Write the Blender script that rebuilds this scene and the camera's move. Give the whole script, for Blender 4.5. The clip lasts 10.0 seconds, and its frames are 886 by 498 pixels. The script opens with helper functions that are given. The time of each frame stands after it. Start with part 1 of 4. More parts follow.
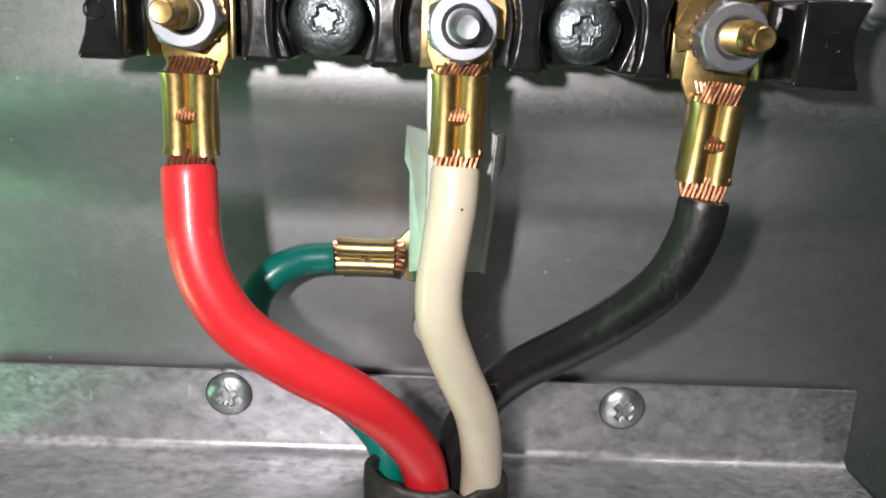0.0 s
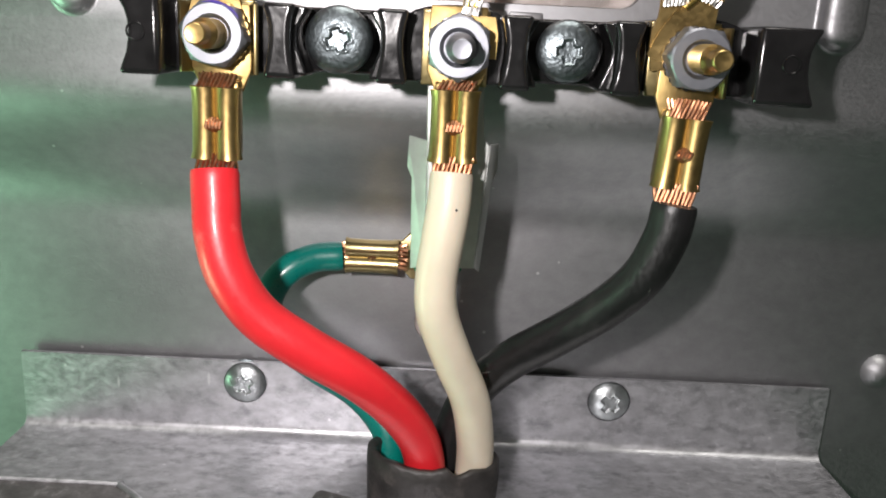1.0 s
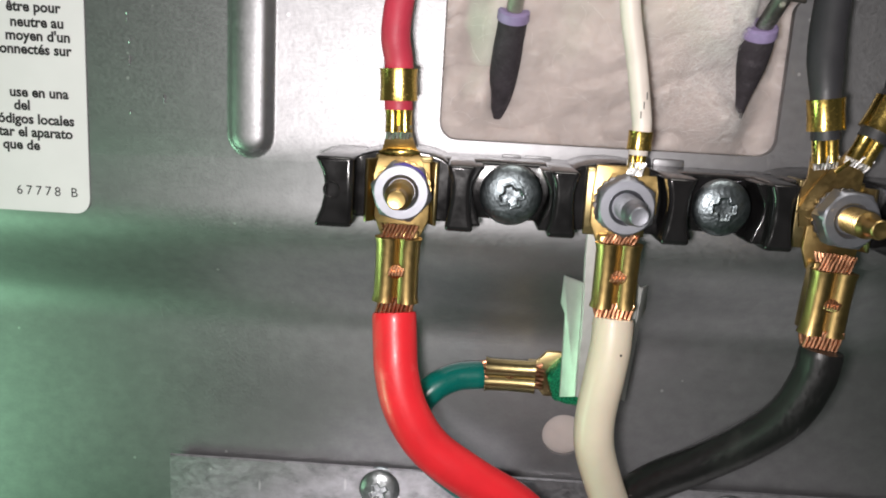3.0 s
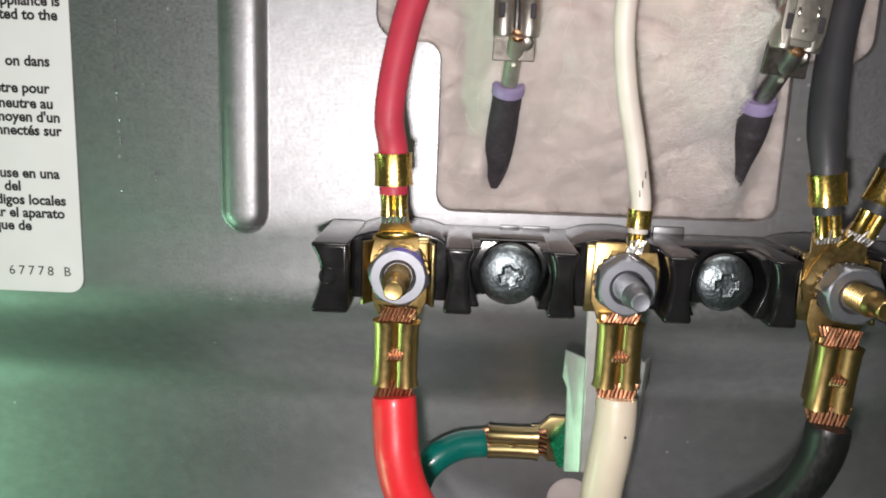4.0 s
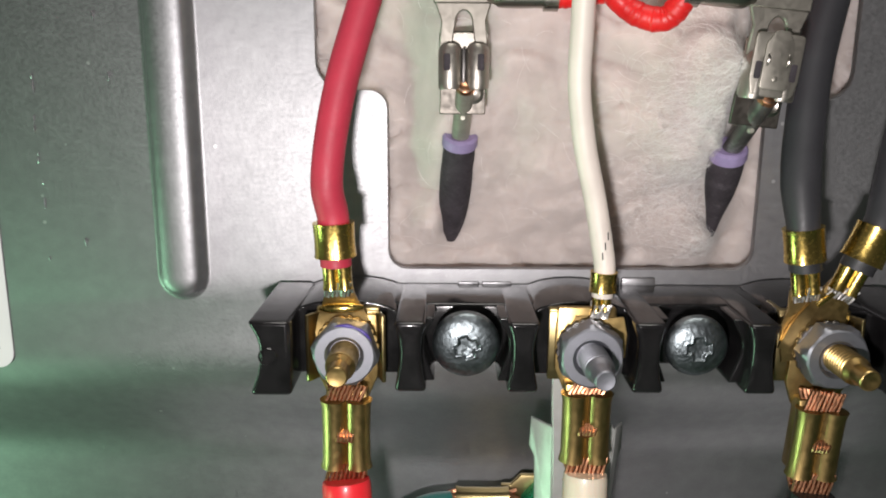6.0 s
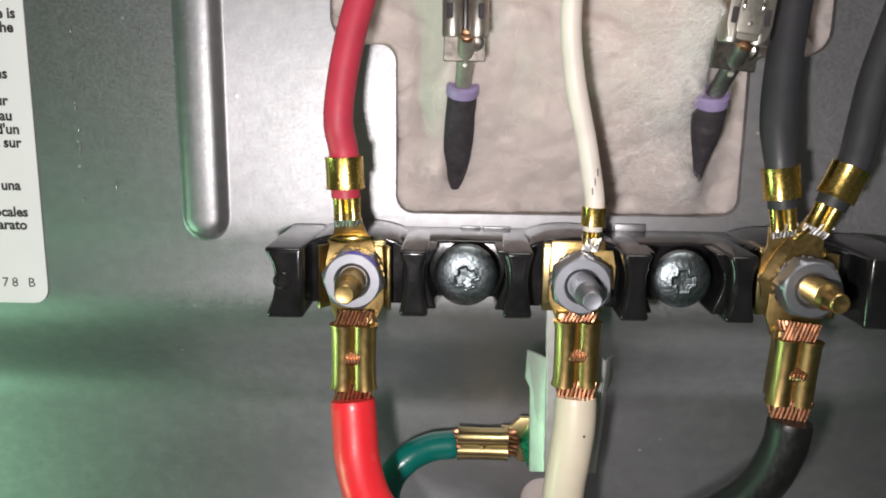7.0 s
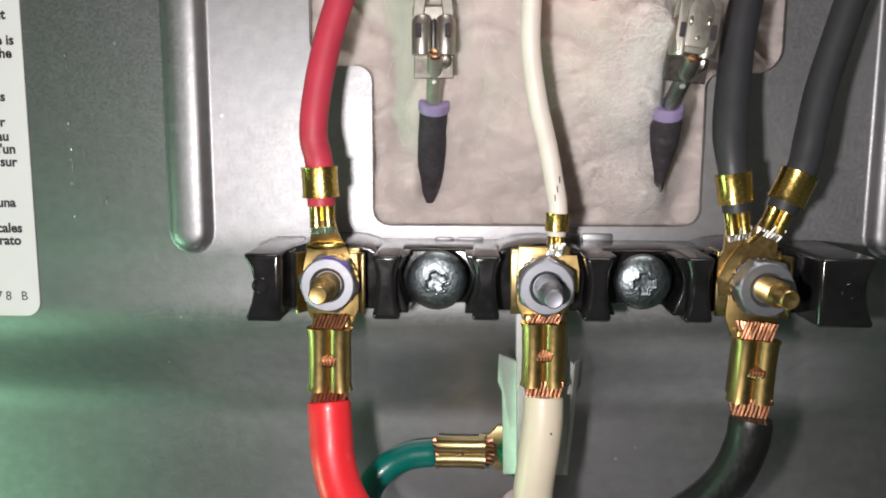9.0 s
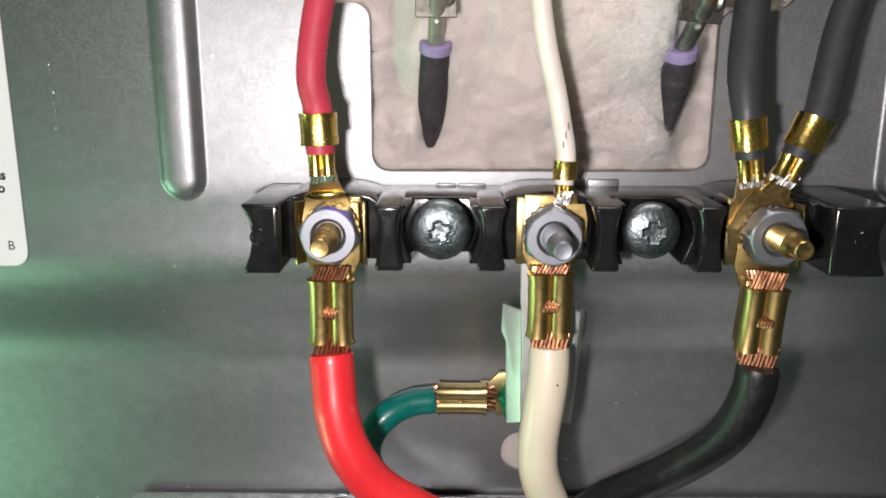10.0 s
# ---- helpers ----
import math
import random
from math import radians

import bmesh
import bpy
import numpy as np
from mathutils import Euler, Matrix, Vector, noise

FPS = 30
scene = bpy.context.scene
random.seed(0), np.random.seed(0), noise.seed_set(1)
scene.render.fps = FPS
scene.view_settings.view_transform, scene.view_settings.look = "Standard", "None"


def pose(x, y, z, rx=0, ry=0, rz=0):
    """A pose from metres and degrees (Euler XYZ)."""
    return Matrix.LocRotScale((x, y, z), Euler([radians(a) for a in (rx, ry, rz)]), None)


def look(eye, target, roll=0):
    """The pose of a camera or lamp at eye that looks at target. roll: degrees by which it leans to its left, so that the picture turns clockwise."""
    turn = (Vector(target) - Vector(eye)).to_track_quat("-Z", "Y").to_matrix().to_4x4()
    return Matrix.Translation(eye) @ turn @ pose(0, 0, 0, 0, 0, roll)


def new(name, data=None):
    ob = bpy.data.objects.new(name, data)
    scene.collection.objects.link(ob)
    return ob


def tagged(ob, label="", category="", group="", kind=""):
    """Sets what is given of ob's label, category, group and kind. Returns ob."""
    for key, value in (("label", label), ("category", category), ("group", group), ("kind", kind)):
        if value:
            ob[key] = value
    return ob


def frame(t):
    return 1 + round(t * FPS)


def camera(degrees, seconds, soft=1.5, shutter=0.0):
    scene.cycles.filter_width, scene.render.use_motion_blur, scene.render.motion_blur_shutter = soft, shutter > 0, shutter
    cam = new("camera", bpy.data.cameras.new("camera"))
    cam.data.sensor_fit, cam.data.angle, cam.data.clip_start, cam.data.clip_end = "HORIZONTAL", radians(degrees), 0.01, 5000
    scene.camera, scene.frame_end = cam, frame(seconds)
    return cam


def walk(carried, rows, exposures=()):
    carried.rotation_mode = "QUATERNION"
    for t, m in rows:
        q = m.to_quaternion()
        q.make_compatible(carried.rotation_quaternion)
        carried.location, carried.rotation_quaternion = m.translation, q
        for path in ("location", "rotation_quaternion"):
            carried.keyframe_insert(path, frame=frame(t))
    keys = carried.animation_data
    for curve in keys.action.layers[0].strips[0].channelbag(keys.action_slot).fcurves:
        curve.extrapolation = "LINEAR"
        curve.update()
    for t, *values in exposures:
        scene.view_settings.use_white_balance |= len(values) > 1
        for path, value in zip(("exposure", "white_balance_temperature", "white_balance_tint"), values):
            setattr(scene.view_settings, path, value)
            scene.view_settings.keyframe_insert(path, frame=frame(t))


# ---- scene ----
cam = camera(57.8, 10.0, soft=1.9)
# seconds, eye in metres, turn in degrees
PATH = [
    (0, -0.00406, -0.13989, 0.00023, 74.069, -2.485, -0.898),
    (0.5, -0.00275, -0.14589, 0.00829, 74.583, -2.655, -0.586),
    (1, -0.00161, -0.15413, 0.00078, 75.302, -2.890, 0.169),
    (1.5, -0.01082, -0.15583, -0.00471, 76.110, -3.273, 0.816),
    (2, -0.02000, -0.15307, 0.00746, 76.832, -3.582, 1.203),
    (2.5, -0.02675, -0.15624, 0.01924, 77.482, -3.608, 1.452),
    (2.7, -0.02822, -0.16083, 0.01885, 77.864, -3.604, 1.477),
    (3.8, -0.02702, -0.16034, 0.02612, 78.287, -2.167, 1.787),
    (4, -0.02843, -0.15600, 0.03183, 78.397, -2.107, 1.375),
    (4.5, -0.02868, -0.14765, 0.04050, 77.974, -1.446, 0.636),
    (5, -0.02034, -0.14481, 0.04061, 77.659, -0.834, 0.288),
    (5.5, -0.02741, -0.14606, 0.04704, 77.343, -0.515, 0.134),
    (6, -0.02251, -0.14270, 0.04341, 77.280, -0.371, 0.200),
    (6.2, -0.02268, -0.14621, 0.03934, 76.683, -0.216, 0.358),
    (7.3, -0.01786, -0.15947, 0.03193, 79.929, -0.917, 1.812),
    (7.5, -0.01731, -0.16295, 0.03326, 81.041, -0.723, 1.611),
    (8, -0.01948, -0.16468, 0.02976, 82.759, -0.486, 1.926),
    (8.5, -0.01433, -0.16586, 0.02219, 82.488, -0.618, 1.874),
    (9, -0.01328, -0.16316, 0.02649, 81.706, -0.223, 1.830),
    (9.5, -0.01089, -0.16382, 0.02642, 80.100, 0.204, 1.312),
    (10, -0.01688, -0.15830, 0.02915, 76.694, -0.169, 0.684),
]
walk(cam, [(t, pose(x, y, z, rx, ry, rz)) for t, x, y, z, rx, ry, rz in PATH],
     exposures=[(0, 0.42), (1.0, 0.42), (1.5, 0.38), (2.0, 0.2), (2.5, 0.05), (4.0, 0.0), (6.0, 0.0), (8.0, 0.03), (9.0, 0.06), (10.0, 0.15)])

# ---- world and light ----
world = bpy.data.worlds.new("room_dark")
scene.world = world
world.use_nodes = True
world.node_tree.nodes["Background"].inputs[0].default_value = (0.5, 0.5, 0.52, 1)
world.node_tree.nodes["Background"].inputs[1].default_value = 0.02


def lamp(name, kind, m, energy, color, size):
    data = bpy.data.lights.new(name, kind)
    data.energy, data.color = energy, color
    if kind == "AREA":
        data.shape, data.size, data.size_y = "RECTANGLE", size[0], size[1]
    else:
        data.shadow_soft_size = size
    ob = new(name, data)
    ob.matrix_world = m
    return ob


# torch beside the lens, a green glow off to one side, a dim fill added overhead
lamp("torch", "POINT", pose(-0.033, -0.158, 0.014), 0.94, (1.0, 0.937, 0.932), 0.004)
lamp("green_lamp", "AREA", look((-0.36, -0.11, -0.18), (-0.05, 0.0, -0.03)), 0.56, (0.48, 1.0, 0.60), (0.09, 0.13))
lamp("overhead_fill", "AREA", look((0.1, -0.5, 1.65), (0.1, -0.45, 0)), 14.0, (1.0, 0.96, 0.9), (0.9, 0.5))


# ---- materials ----
def material(name, color, rough=0.5, metal=0.0, var=0.12, scale=300.0, bump=0.1, fine=2500.0, rough_var=0.08,
             stain=None, stain_scale=60.0, stain_at=(0.55, 0.7), stretch=(1, 1, 1), coat=0.0, sheen=0.0, sss=0.0, depth=0.002, spread=(1.0, 0.2, 0.1), specks=False):
    m = bpy.data.materials.new(name)
    m.use_nodes = True
    nt = m.node_tree
    nt.nodes.clear()
    N, L = nt.nodes.new, nt.links.new
    out, bsdf = N("ShaderNodeOutputMaterial"), N("ShaderNodeBsdfPrincipled")
    L(bsdf.outputs[0], out.inputs[0])
    coord, mapping = N("ShaderNodeTexCoord"), N("ShaderNodeMapping")
    mapping.inputs["Scale"].default_value = stretch
    L(coord.outputs["Object"], mapping.inputs[0])
    big, small = N("ShaderNodeTexNoise"), N("ShaderNodeTexNoise")
    for n, s, d in ((big, scale, 4), (small, fine, 3)):
        n.inputs["Scale"].default_value, n.inputs["Detail"].default_value = s, d
        L(mapping.outputs[0], n.inputs["Vector"])
    ramp = N("ShaderNodeMapRange")
    ramp.inputs["From Min"].default_value, ramp.inputs["From Max"].default_value = 0.3, 0.7
    ramp.inputs["To Min"].default_value, ramp.inputs["To Max"].default_value = 1 - var, 1 + var
    L(big.outputs["Fac"], ramp.inputs["Value"])
    tint = N("ShaderNodeVectorMath")
    tint.operation = "SCALE"
    tint.inputs[0].default_value = color
    L(ramp.outputs[0], tint.inputs["Scale"])
    last = tint.outputs[0]
    if stain:
        blot = N("ShaderNodeTexNoise")
        blot.inputs["Scale"].default_value, blot.inputs["Detail"].default_value = stain_scale, 8
        blot.inputs["Roughness"].default_value = 0.68
        L(mapping.outputs[0], blot.inputs["Vector"])
        mask = N("ShaderNodeMapRange")
        mask.inputs["From Min"].default_value, mask.inputs["From Max"].default_value = stain_at
        L(blot.outputs["Fac"], mask.inputs["Value"])
        mix = N("ShaderNodeMix")
        mix.data_type = "RGBA"
        L(mask.outputs[0], mix.inputs["Factor"])
        L(last, mix.inputs[6])
        mix.inputs[7].default_value = (*stain, 1)
        last = mix.outputs[2]
    if specks:
        # tiny chips and short upright scratches
        flat = N("ShaderNodeMapping")
        flat.inputs["Scale"].default_value = (1, 1, 0.22)
        L(coord.outputs["Object"], flat.inputs[0])
        plain = N("ShaderNodeMapping")
        L(coord.outputs["Object"], plain.inputs[0])
        for vec, dense, size in ((plain, 190, 0.04), (flat, 150, 0.03)):
            cell = N("ShaderNodeTexVoronoi")
            cell.inputs["Scale"].default_value = dense
            L(vec.outputs[0], cell.inputs["Vector"])
            near = N("ShaderNodeMapRange")
            near.inputs["From Min"].default_value, near.inputs["From Max"].default_value = size * 2, size * 1.2
            L(cell.outputs["Distance"], near.inputs["Value"])
            some = N("ShaderNodeMath")
            some.operation = "GREATER_THAN"
            some.inputs[1].default_value = 0.78
            sep = N("ShaderNodeSeparateColor")
            L(cell.outputs["Color"], sep.inputs[0])
            L(sep.outputs[0], some.inputs[0])
            both = N("ShaderNodeMath")
            both.operation = "MULTIPLY"
            L(near.outputs[0], both.inputs[0])
            L(some.outputs[0], both.inputs[1])
            half = N("ShaderNodeMath")
            half.operation = "MULTIPLY"
            half.inputs[1].default_value = 0.55
            L(both.outputs[0], half.inputs[0])
            chip = N("ShaderNodeMix")
            chip.data_type = "RGBA"
            L(half.outputs[0], chip.inputs["Factor"])
            L(last, chip.inputs[6])
            chip.inputs[7].default_value = (0.85, 0.85, 0.85, 1)
            last = chip.outputs[2]
    L(last, bsdf.inputs["Base Color"])
    rr = N("ShaderNodeMapRange")
    rr.inputs["From Min"].default_value, rr.inputs["From Max"].default_value = 0.3, 0.7
    rr.inputs["To Min"].default_value, rr.inputs["To Max"].default_value = max(0.02, rough - rough_var), min(1, rough + rough_var)
    L(small.outputs["Fac"], rr.inputs["Value"])
    L(rr.outputs[0], bsdf.inputs["Roughness"])
    bsdf.inputs["Metallic"].default_value = metal
    bsdf.inputs["Coat Weight"].default_value = coat
    bsdf.inputs["Coat Roughness"].default_value = 0.12
    bsdf.inputs["Sheen Weight"].default_value = sheen
    if sss:
        bsdf.inputs["Subsurface Weight"].default_value = sss
        bsdf.inputs["Subsurface Scale"].default_value = depth
        bsdf.inputs["Subsurface Radius"].default_value = spread
    if bump:
        b = N("ShaderNodeBump")
        b.inputs["Strength"].default_value, b.inputs["Distance"].default_value = bump, 0.0002
        L(small.outputs["Fac"], b.inputs["Height"])
        L(b.outputs[0], bsdf.inputs["Normal"])
    return m


GALV = material("galvanised_steel", (0.365, 0.365, 0.375), 0.50, 1.0, var=0.08, scale=420, bump=0.09, fine=1700, rough_var=0.05, stretch=(0.8, 1, 1),
                stain=(0.32, 0.32, 0.33), stain_scale=30, stain_at=(0.5, 0.75), specks=True)
BRACKET = material("dull_galvanised_steel", (0.52, 0.52, 0.54), 0.46, 0.95, var=0.18, scale=420, bump=0.2, fine=900, rough_var=0.10,
                   stain=(0.22, 0.22, 0.23), stain_scale=330, stain_at=(0.5, 0.8), stretch=(0.7, 1, 1), specks=True)
WORN = material("worn_dark_steel", (0.20, 0.19, 0.185), 0.45, 0.9, var=0.3, scale=300, bump=0.3, fine=900, rough_var=0.1,
                stain=(0.50, 0.49, 0.48), stain_scale=300, stain_at=(0.55, 0.75))
STRAP = material("zinc_plated_strip", (0.55, 0.56, 0.54), 0.42, 0.6, var=0.1, scale=300, bump=0.1, fine=2000)
PHENOLIC = material("black_moulded_plastic", (0.010, 0.0096, 0.010), 0.16, 0.0, var=0.3, scale=260, bump=0.22, fine=330, rough_var=0.06)
BRASS = material("brass", (0.44, 0.31, 0.125), 0.36, 1.0, var=0.10, scale=300, bump=0.015, fine=1200, rough_var=0.05,
                 stain=(0.33, 0.21, 0.09), stain_scale=210, stain_at=(0.55, 0.75))
BRASS_PLATE = material("tarnished_brass_plate", (0.33, 0.262, 0.125), 0.34, 1.0, var=0.10, scale=240, bump=0.02, fine=1000, rough_var=0.04)
LOCK_STEEL = material("dark_lock_washer_steel", (0.22, 0.21, 0.20), 0.38, 1.0, var=0.1, scale=400, bump=0.05)
BRIGHT_BRASS = material("bright_yellow_brass", (0.72, 0.52, 0.15), 0.24, 1.0, var=0.08, scale=350, bump=0.012, fine=1800, rough_var=0.06)
COPPER = material("copper_strand", (0.54, 0.275, 0.155), 0.34, 1.0, var=0.25, scale=900, bump=0.05, fine=3000)
ZINC = material("zinc_plated_nut", (0.27, 0.275, 0.305), 0.48, 0.9, var=0.05, scale=500, bump=0.03, fine=900, rough_var=0.03)
SCREW = material("zinc_screw_head", (0.20, 0.23, 0.242), 0.40, 1.0, var=0.3, scale=700, bump=0.4, fine=1700, rough_var=0.04)
BRIGHT_SCREW = material("bright_zinc_screw", (0.52, 0.55, 0.56), 0.40, 1.0, var=0.25, scale=500, bump=0.3, fine=1700, rough_var=0.04)
FLAG = material("dull_nickel_sheet", (0.30, 0.28, 0.245), 0.50, 0.85, var=0.10, scale=300, bump=0.05, fine=1600)
SPRING = material("satin_nickel_spring", (0.40, 0.375, 0.335), 0.42, 0.95, var=0.12, scale=300, bump=0.05, fine=1600)
BLADE = material("heat_darkened_blade", (0.11, 0.10, 0.088), 0.42, 0.9, var=0.2, scale=300, bump=0.1, fine=1500)
TIN = material("tinned_strand", (0.66, 0.65, 0.63), 0.33, 1.0, var=0.15, scale=700, bump=0.1, fine=2500)
PIN = material("dull_nickel_pin", (0.40, 0.39, 0.33), 0.52, 0.7, var=0.15, scale=400, bump=0.1, fine=1500)
NICKEL = material("nickel_plated_terminal", (0.40, 0.375, 0.34), 0.30, 1.0, rough_var=0.03, var=0.06, scale=300, bump=0.02, fine=1800)
RED = material("red_cord_insulation", (0.64, 0.018, 0.026), 0.40, var=0.08, scale=160, bump=0.10, fine=1800, coat=0.15,
               stain=(0.78, 0.10, 0.10), stain_scale=150, stain_at=(0.64, 0.82))
RED_LEAD = material("dark_red_lead_insulation", (0.44, 0.03, 0.058), 0.55, var=0.10, scale=220, bump=0.10, fine=1800)
RED_SLEEVE = material("bright_red_silicone", (0.70, 0.014, 0.014), 0.45, var=0.12, scale=300, bump=0.6, fine=700, stain=(0.80, 0.22, 0.20), stain_scale=260, stain_at=(0.62, 0.8))
CREAM = material("cream_white_insulation", (0.60, 0.53, 0.415), 0.42, var=0.05, scale=160, bump=0.08, fine=1500, coat=0.1, sss=0.08,
                 stain=(0.55, 0.45, 0.30), stain_scale=120, stain_at=(0.70, 0.86))
WHITE_LEAD = material("off_white_lead_insulation", (0.72, 0.645, 0.58), 0.48, var=0.06, scale=200, bump=0.1, fine=1500)
BLACK = material("black_cord_insulation", (0.008, 0.0077, 0.008), 0.38, var=0.3, scale=200, bump=0.2, fine=1500,
                 stain=(0.028, 0.027, 0.026), stain_scale=130, stain_at=(0.6, 0.85), stretch=(1, 1, 0.5))
GREY_LEAD = material("charcoal_lead_insulation", (0.030, 0.030, 0.034), 0.5, var=0.12, scale=220, bump=0.08, fine=1600)
SCUFF = material("pale_scuff", (0.16, 0.155, 0.15), 0.6, var=0.2, bump=0)
GREEN = material("green_ground_insulation", (0.0, 0.16, 0.13), 0.34, var=0.10, scale=200, bump=0.06, fine=1500, coat=0.15)
RUBBER = material("black_cord_jacket", (0.020, 0.018, 0.017), 0.5, var=0.4, scale=250, bump=0.9, fine=700,
                  stain=(0.07, 0.06, 0.055), stain_scale=180, stain_at=(0.55, 0.75))
WOOL = material("glass_wool", (0.62, 0.545, 0.51), 0.95, var=0.08, scale=140, bump=0.3, fine=1400, sheen=0.2, sss=0.8, depth=0.005, spread=(1.0, 0.95, 0.9),
                stain=(0.54, 0.48, 0.45), stain_scale=60, stain_at=(0.48, 0.75))
FIBRE = material("glass_wool_fibre", (0.94, 0.92, 0.90), 0.8, var=0.05, bump=0)
PAPER = material("white_label_film", (0.80, 0.78, 0.79), 0.5, var=0.02, scale=120, bump=0.03, fine=1200)
INK_BLUE = material("purple_ink", (0.05, 0.03, 0.22), 0.4, var=0.2, bump=0)
INK = material("black_ink", (0.012, 0.012, 0.013), 0.55, var=0.1, bump=0)
PURPLE = material("purple_seal", (0.30, 0.24, 0.42), 0.6, var=0.15, scale=400, bump=0.2, fine=1500)
SHEATH = material("black_sheath_and_slot_shade", (0.038, 0.032, 0.038), 0.85, var=0.35, scale=350, bump=0.6, fine=1500,
                  stain=(0.12, 0.11, 0.12), stain_scale=400, stain_at=(0.56, 0.8))
GREEN_SCREW = material("green_anodised_screw", (0.03, 0.42, 0.20), 0.28, 0.7, var=0.1, bump=0.1)
PAINT = material("room_paint", (0.30, 0.30, 0.30), 0.8, var=0.05, scale=4, bump=0.05, fine=60)
# green added to the unseen floor for the teal reflection in the lower panel
FLOOR = material("green_bounce_floor", (0.06, 0.14, 0.09), 0.6, var=0.1, scale=5, bump=0.05, fine=60)


# ---- building helpers, all in millimetres ----
def thing(name, at, label, category, group="", kind=""):
    ob = new(name)
    ob.location = Vector(at) * 0.001
    ob.empty_display_size = 0.004
    return tagged(ob, label, category, group, kind)


def part(name, bm, mat, parent=None, label="", angle=38):
    """One mesh object from a bmesh drawn in world millimetres."""
    root, off = parent, Vector((0, 0, 0))
    while root is not None:
        off += root.location
        root = root.parent
    bmesh.ops.recalc_face_normals(bm, faces=bm.faces)
    for v in bm.verts:
        v.co = v.co * 0.001 - off
    me = bpy.data.meshes.new(name)
    bm.to_mesh(me)
    bm.free()
    for p in me.polygons:
        p.use_smooth = True
    me.set_sharp_from_angle(angle=radians(angle))
    me.materials.append(mat)
    ob = new(name, me)
    ob.parent = parent
    return tagged(ob, label)


def spline(points, n):
    """Catmull-Rom through the points, n samples a span."""
    p = [Vector(q) for q in points]
    p = [2 * p[0] - p[1]] + p + [2 * p[-1] - p[-2]]
    out = []
    for k in range(1, len(p) - 2):
        a, b, c, d = p[k - 1], p[k], p[k + 1], p[k + 2]
        for s in range(n):
            t = s / n
            out.append(0.5 * (2 * b + (c - a) * t + (2 * a - 5 * b + 4 * c - d) * t * t + (3 * b - a - 3 * c + d) * t ** 3))
    return out + [p[-2]]


def tube(bm, path, radius, seg=16, caps=True, uneven=0.0, flat=1.0):
    """A round skin along the path; radius is one number or one for each point."""
    path = [Vector(q) for q in path]
    up, rings = None, []
    for k, q in enumerate(path):
        d = (path[min(k + 1, len(path) - 1)] - path[max(k - 1, 0)]).normalized()
        if up is None:
            up = d.orthogonal().normalized()
        up = (up - d * up.dot(d)).normalized()
        side = d.cross(up)
        r = radius[k] if isinstance(radius, (list, tuple)) else radius
        if uneven:
            r *= 1 + uneven * noise.noise(q * 0.09)
        rings.append([bm.verts.new(q + r * (math.cos(a) * up * flat + math.sin(a) * side)) for a in (2 * math.pi * s / seg for s in range(seg))])
    for a, b in zip(rings, rings[1:]):
        for s in range(seg):
            bm.faces.new((a[s], a[(s + 1) % seg], b[(s + 1) % seg], b[s]))
    if caps:
        bm.faces.new(rings[0][::-1]), bm.faces.new(rings[-1])
    return bm


def lathe(bm, profile, cx, cz, seg=32, shape=None):
    """Turns (radius, y) pairs round the axis through (cx, cz) that runs along y."""
    rings = []
    for r, y in profile:
        ring = []
        for s in range(seg):
            a = 2 * math.pi * s / seg
            q = shape(r, a, y) if shape else r
            ring.append(bm.verts.new((cx + q * math.cos(a), y, cz + q * math.sin(a))))
        rings.append(ring)
    for a, b in zip(rings, rings[1:]):
        for s in range(seg):
            bm.faces.new((a[s], a[(s + 1) % seg], b[(s + 1) % seg], b[s]))
    bm.faces.new(rings[0][::-1]), bm.faces.new(rings[-1])
    return bm


def soften(bm, width, seg=2):
    edges = [e for e in bm.edges if len(e.link_faces) == 2 and e.calc_face_angle(0) > 0.6]
    bmesh.ops.bevel(bm, geom=edges, offset=width, segments=seg, profile=0.5, affect="EDGES", clamp_overlap=True)
    return bm


def prism(poly, y_back, y_front, bevel=0.5, seg=2):
    """A block with the outline poly of (x, z) pairs."""
    bm = bmesh.new()
    a = [bm.verts.new((x, y_back, z)) for x, z in poly]
    b = [bm.verts.new((x, y_front, z)) for x, z in poly]
    n = len(poly)
    bm.faces.new(a), bm.faces.new(b[::-1])
    for k in range(n):
        bm.faces.new((a[k], b[k], b[(k + 1) % n], a[(k + 1) % n]))
    bmesh.ops.recalc_face_normals(bm, faces=bm.faces)
    return soften(bm, bevel, seg=seg) if bevel else bm


def round_corners(poly, r, sharp=0.5, n=4):
    """Rounds the corners of an outline that turn by more than sharp radians."""
    out, m = [], len(poly)
    for k in range(m):
        p, a, b = Vector(poly[k]), Vector(poly[k - 1]), Vector(poly[(k + 1) % m])
        u, v = (a - p), (b - p)
        turn = math.pi - u.angle(v)
        if turn < sharp:
            out.append(tuple(p))
            continue
        d = min(r * math.tan(turn / 2), 0.45 * u.length, 0.45 * v.length)
        s, e = p + u.normalized() * d, p + v.normalized() * d
        for j in range(n + 1):
            t = j / n
            q = s.lerp(p, t).lerp(p.lerp(e, t), t)
            out.append((q.x, q.y))
    return out


def pad(poly, y_back, y_front, edge=0.5, crown=0.2):
    """A moulded post with rolled edges and a flat face."""
    bm = prism(poly, y_back, y_front, 0)
    edges = [e for e in bm.edges if e.calc_face_angle(0) > 0.6]
    bmesh.ops.bevel(bm, geom=edges, offset=edge, segments=4, profile=0.5, affect="EDGES", clamp_overlap=False)
    bm.normal_update()
    face = max((f for f in bm.faces if f.normal.y < -0.99), key=lambda f: f.calc_area())
    bmesh.ops.inset_individual(bm, faces=[face], thickness=0.15, depth=-0.02 * crown)
    return bm


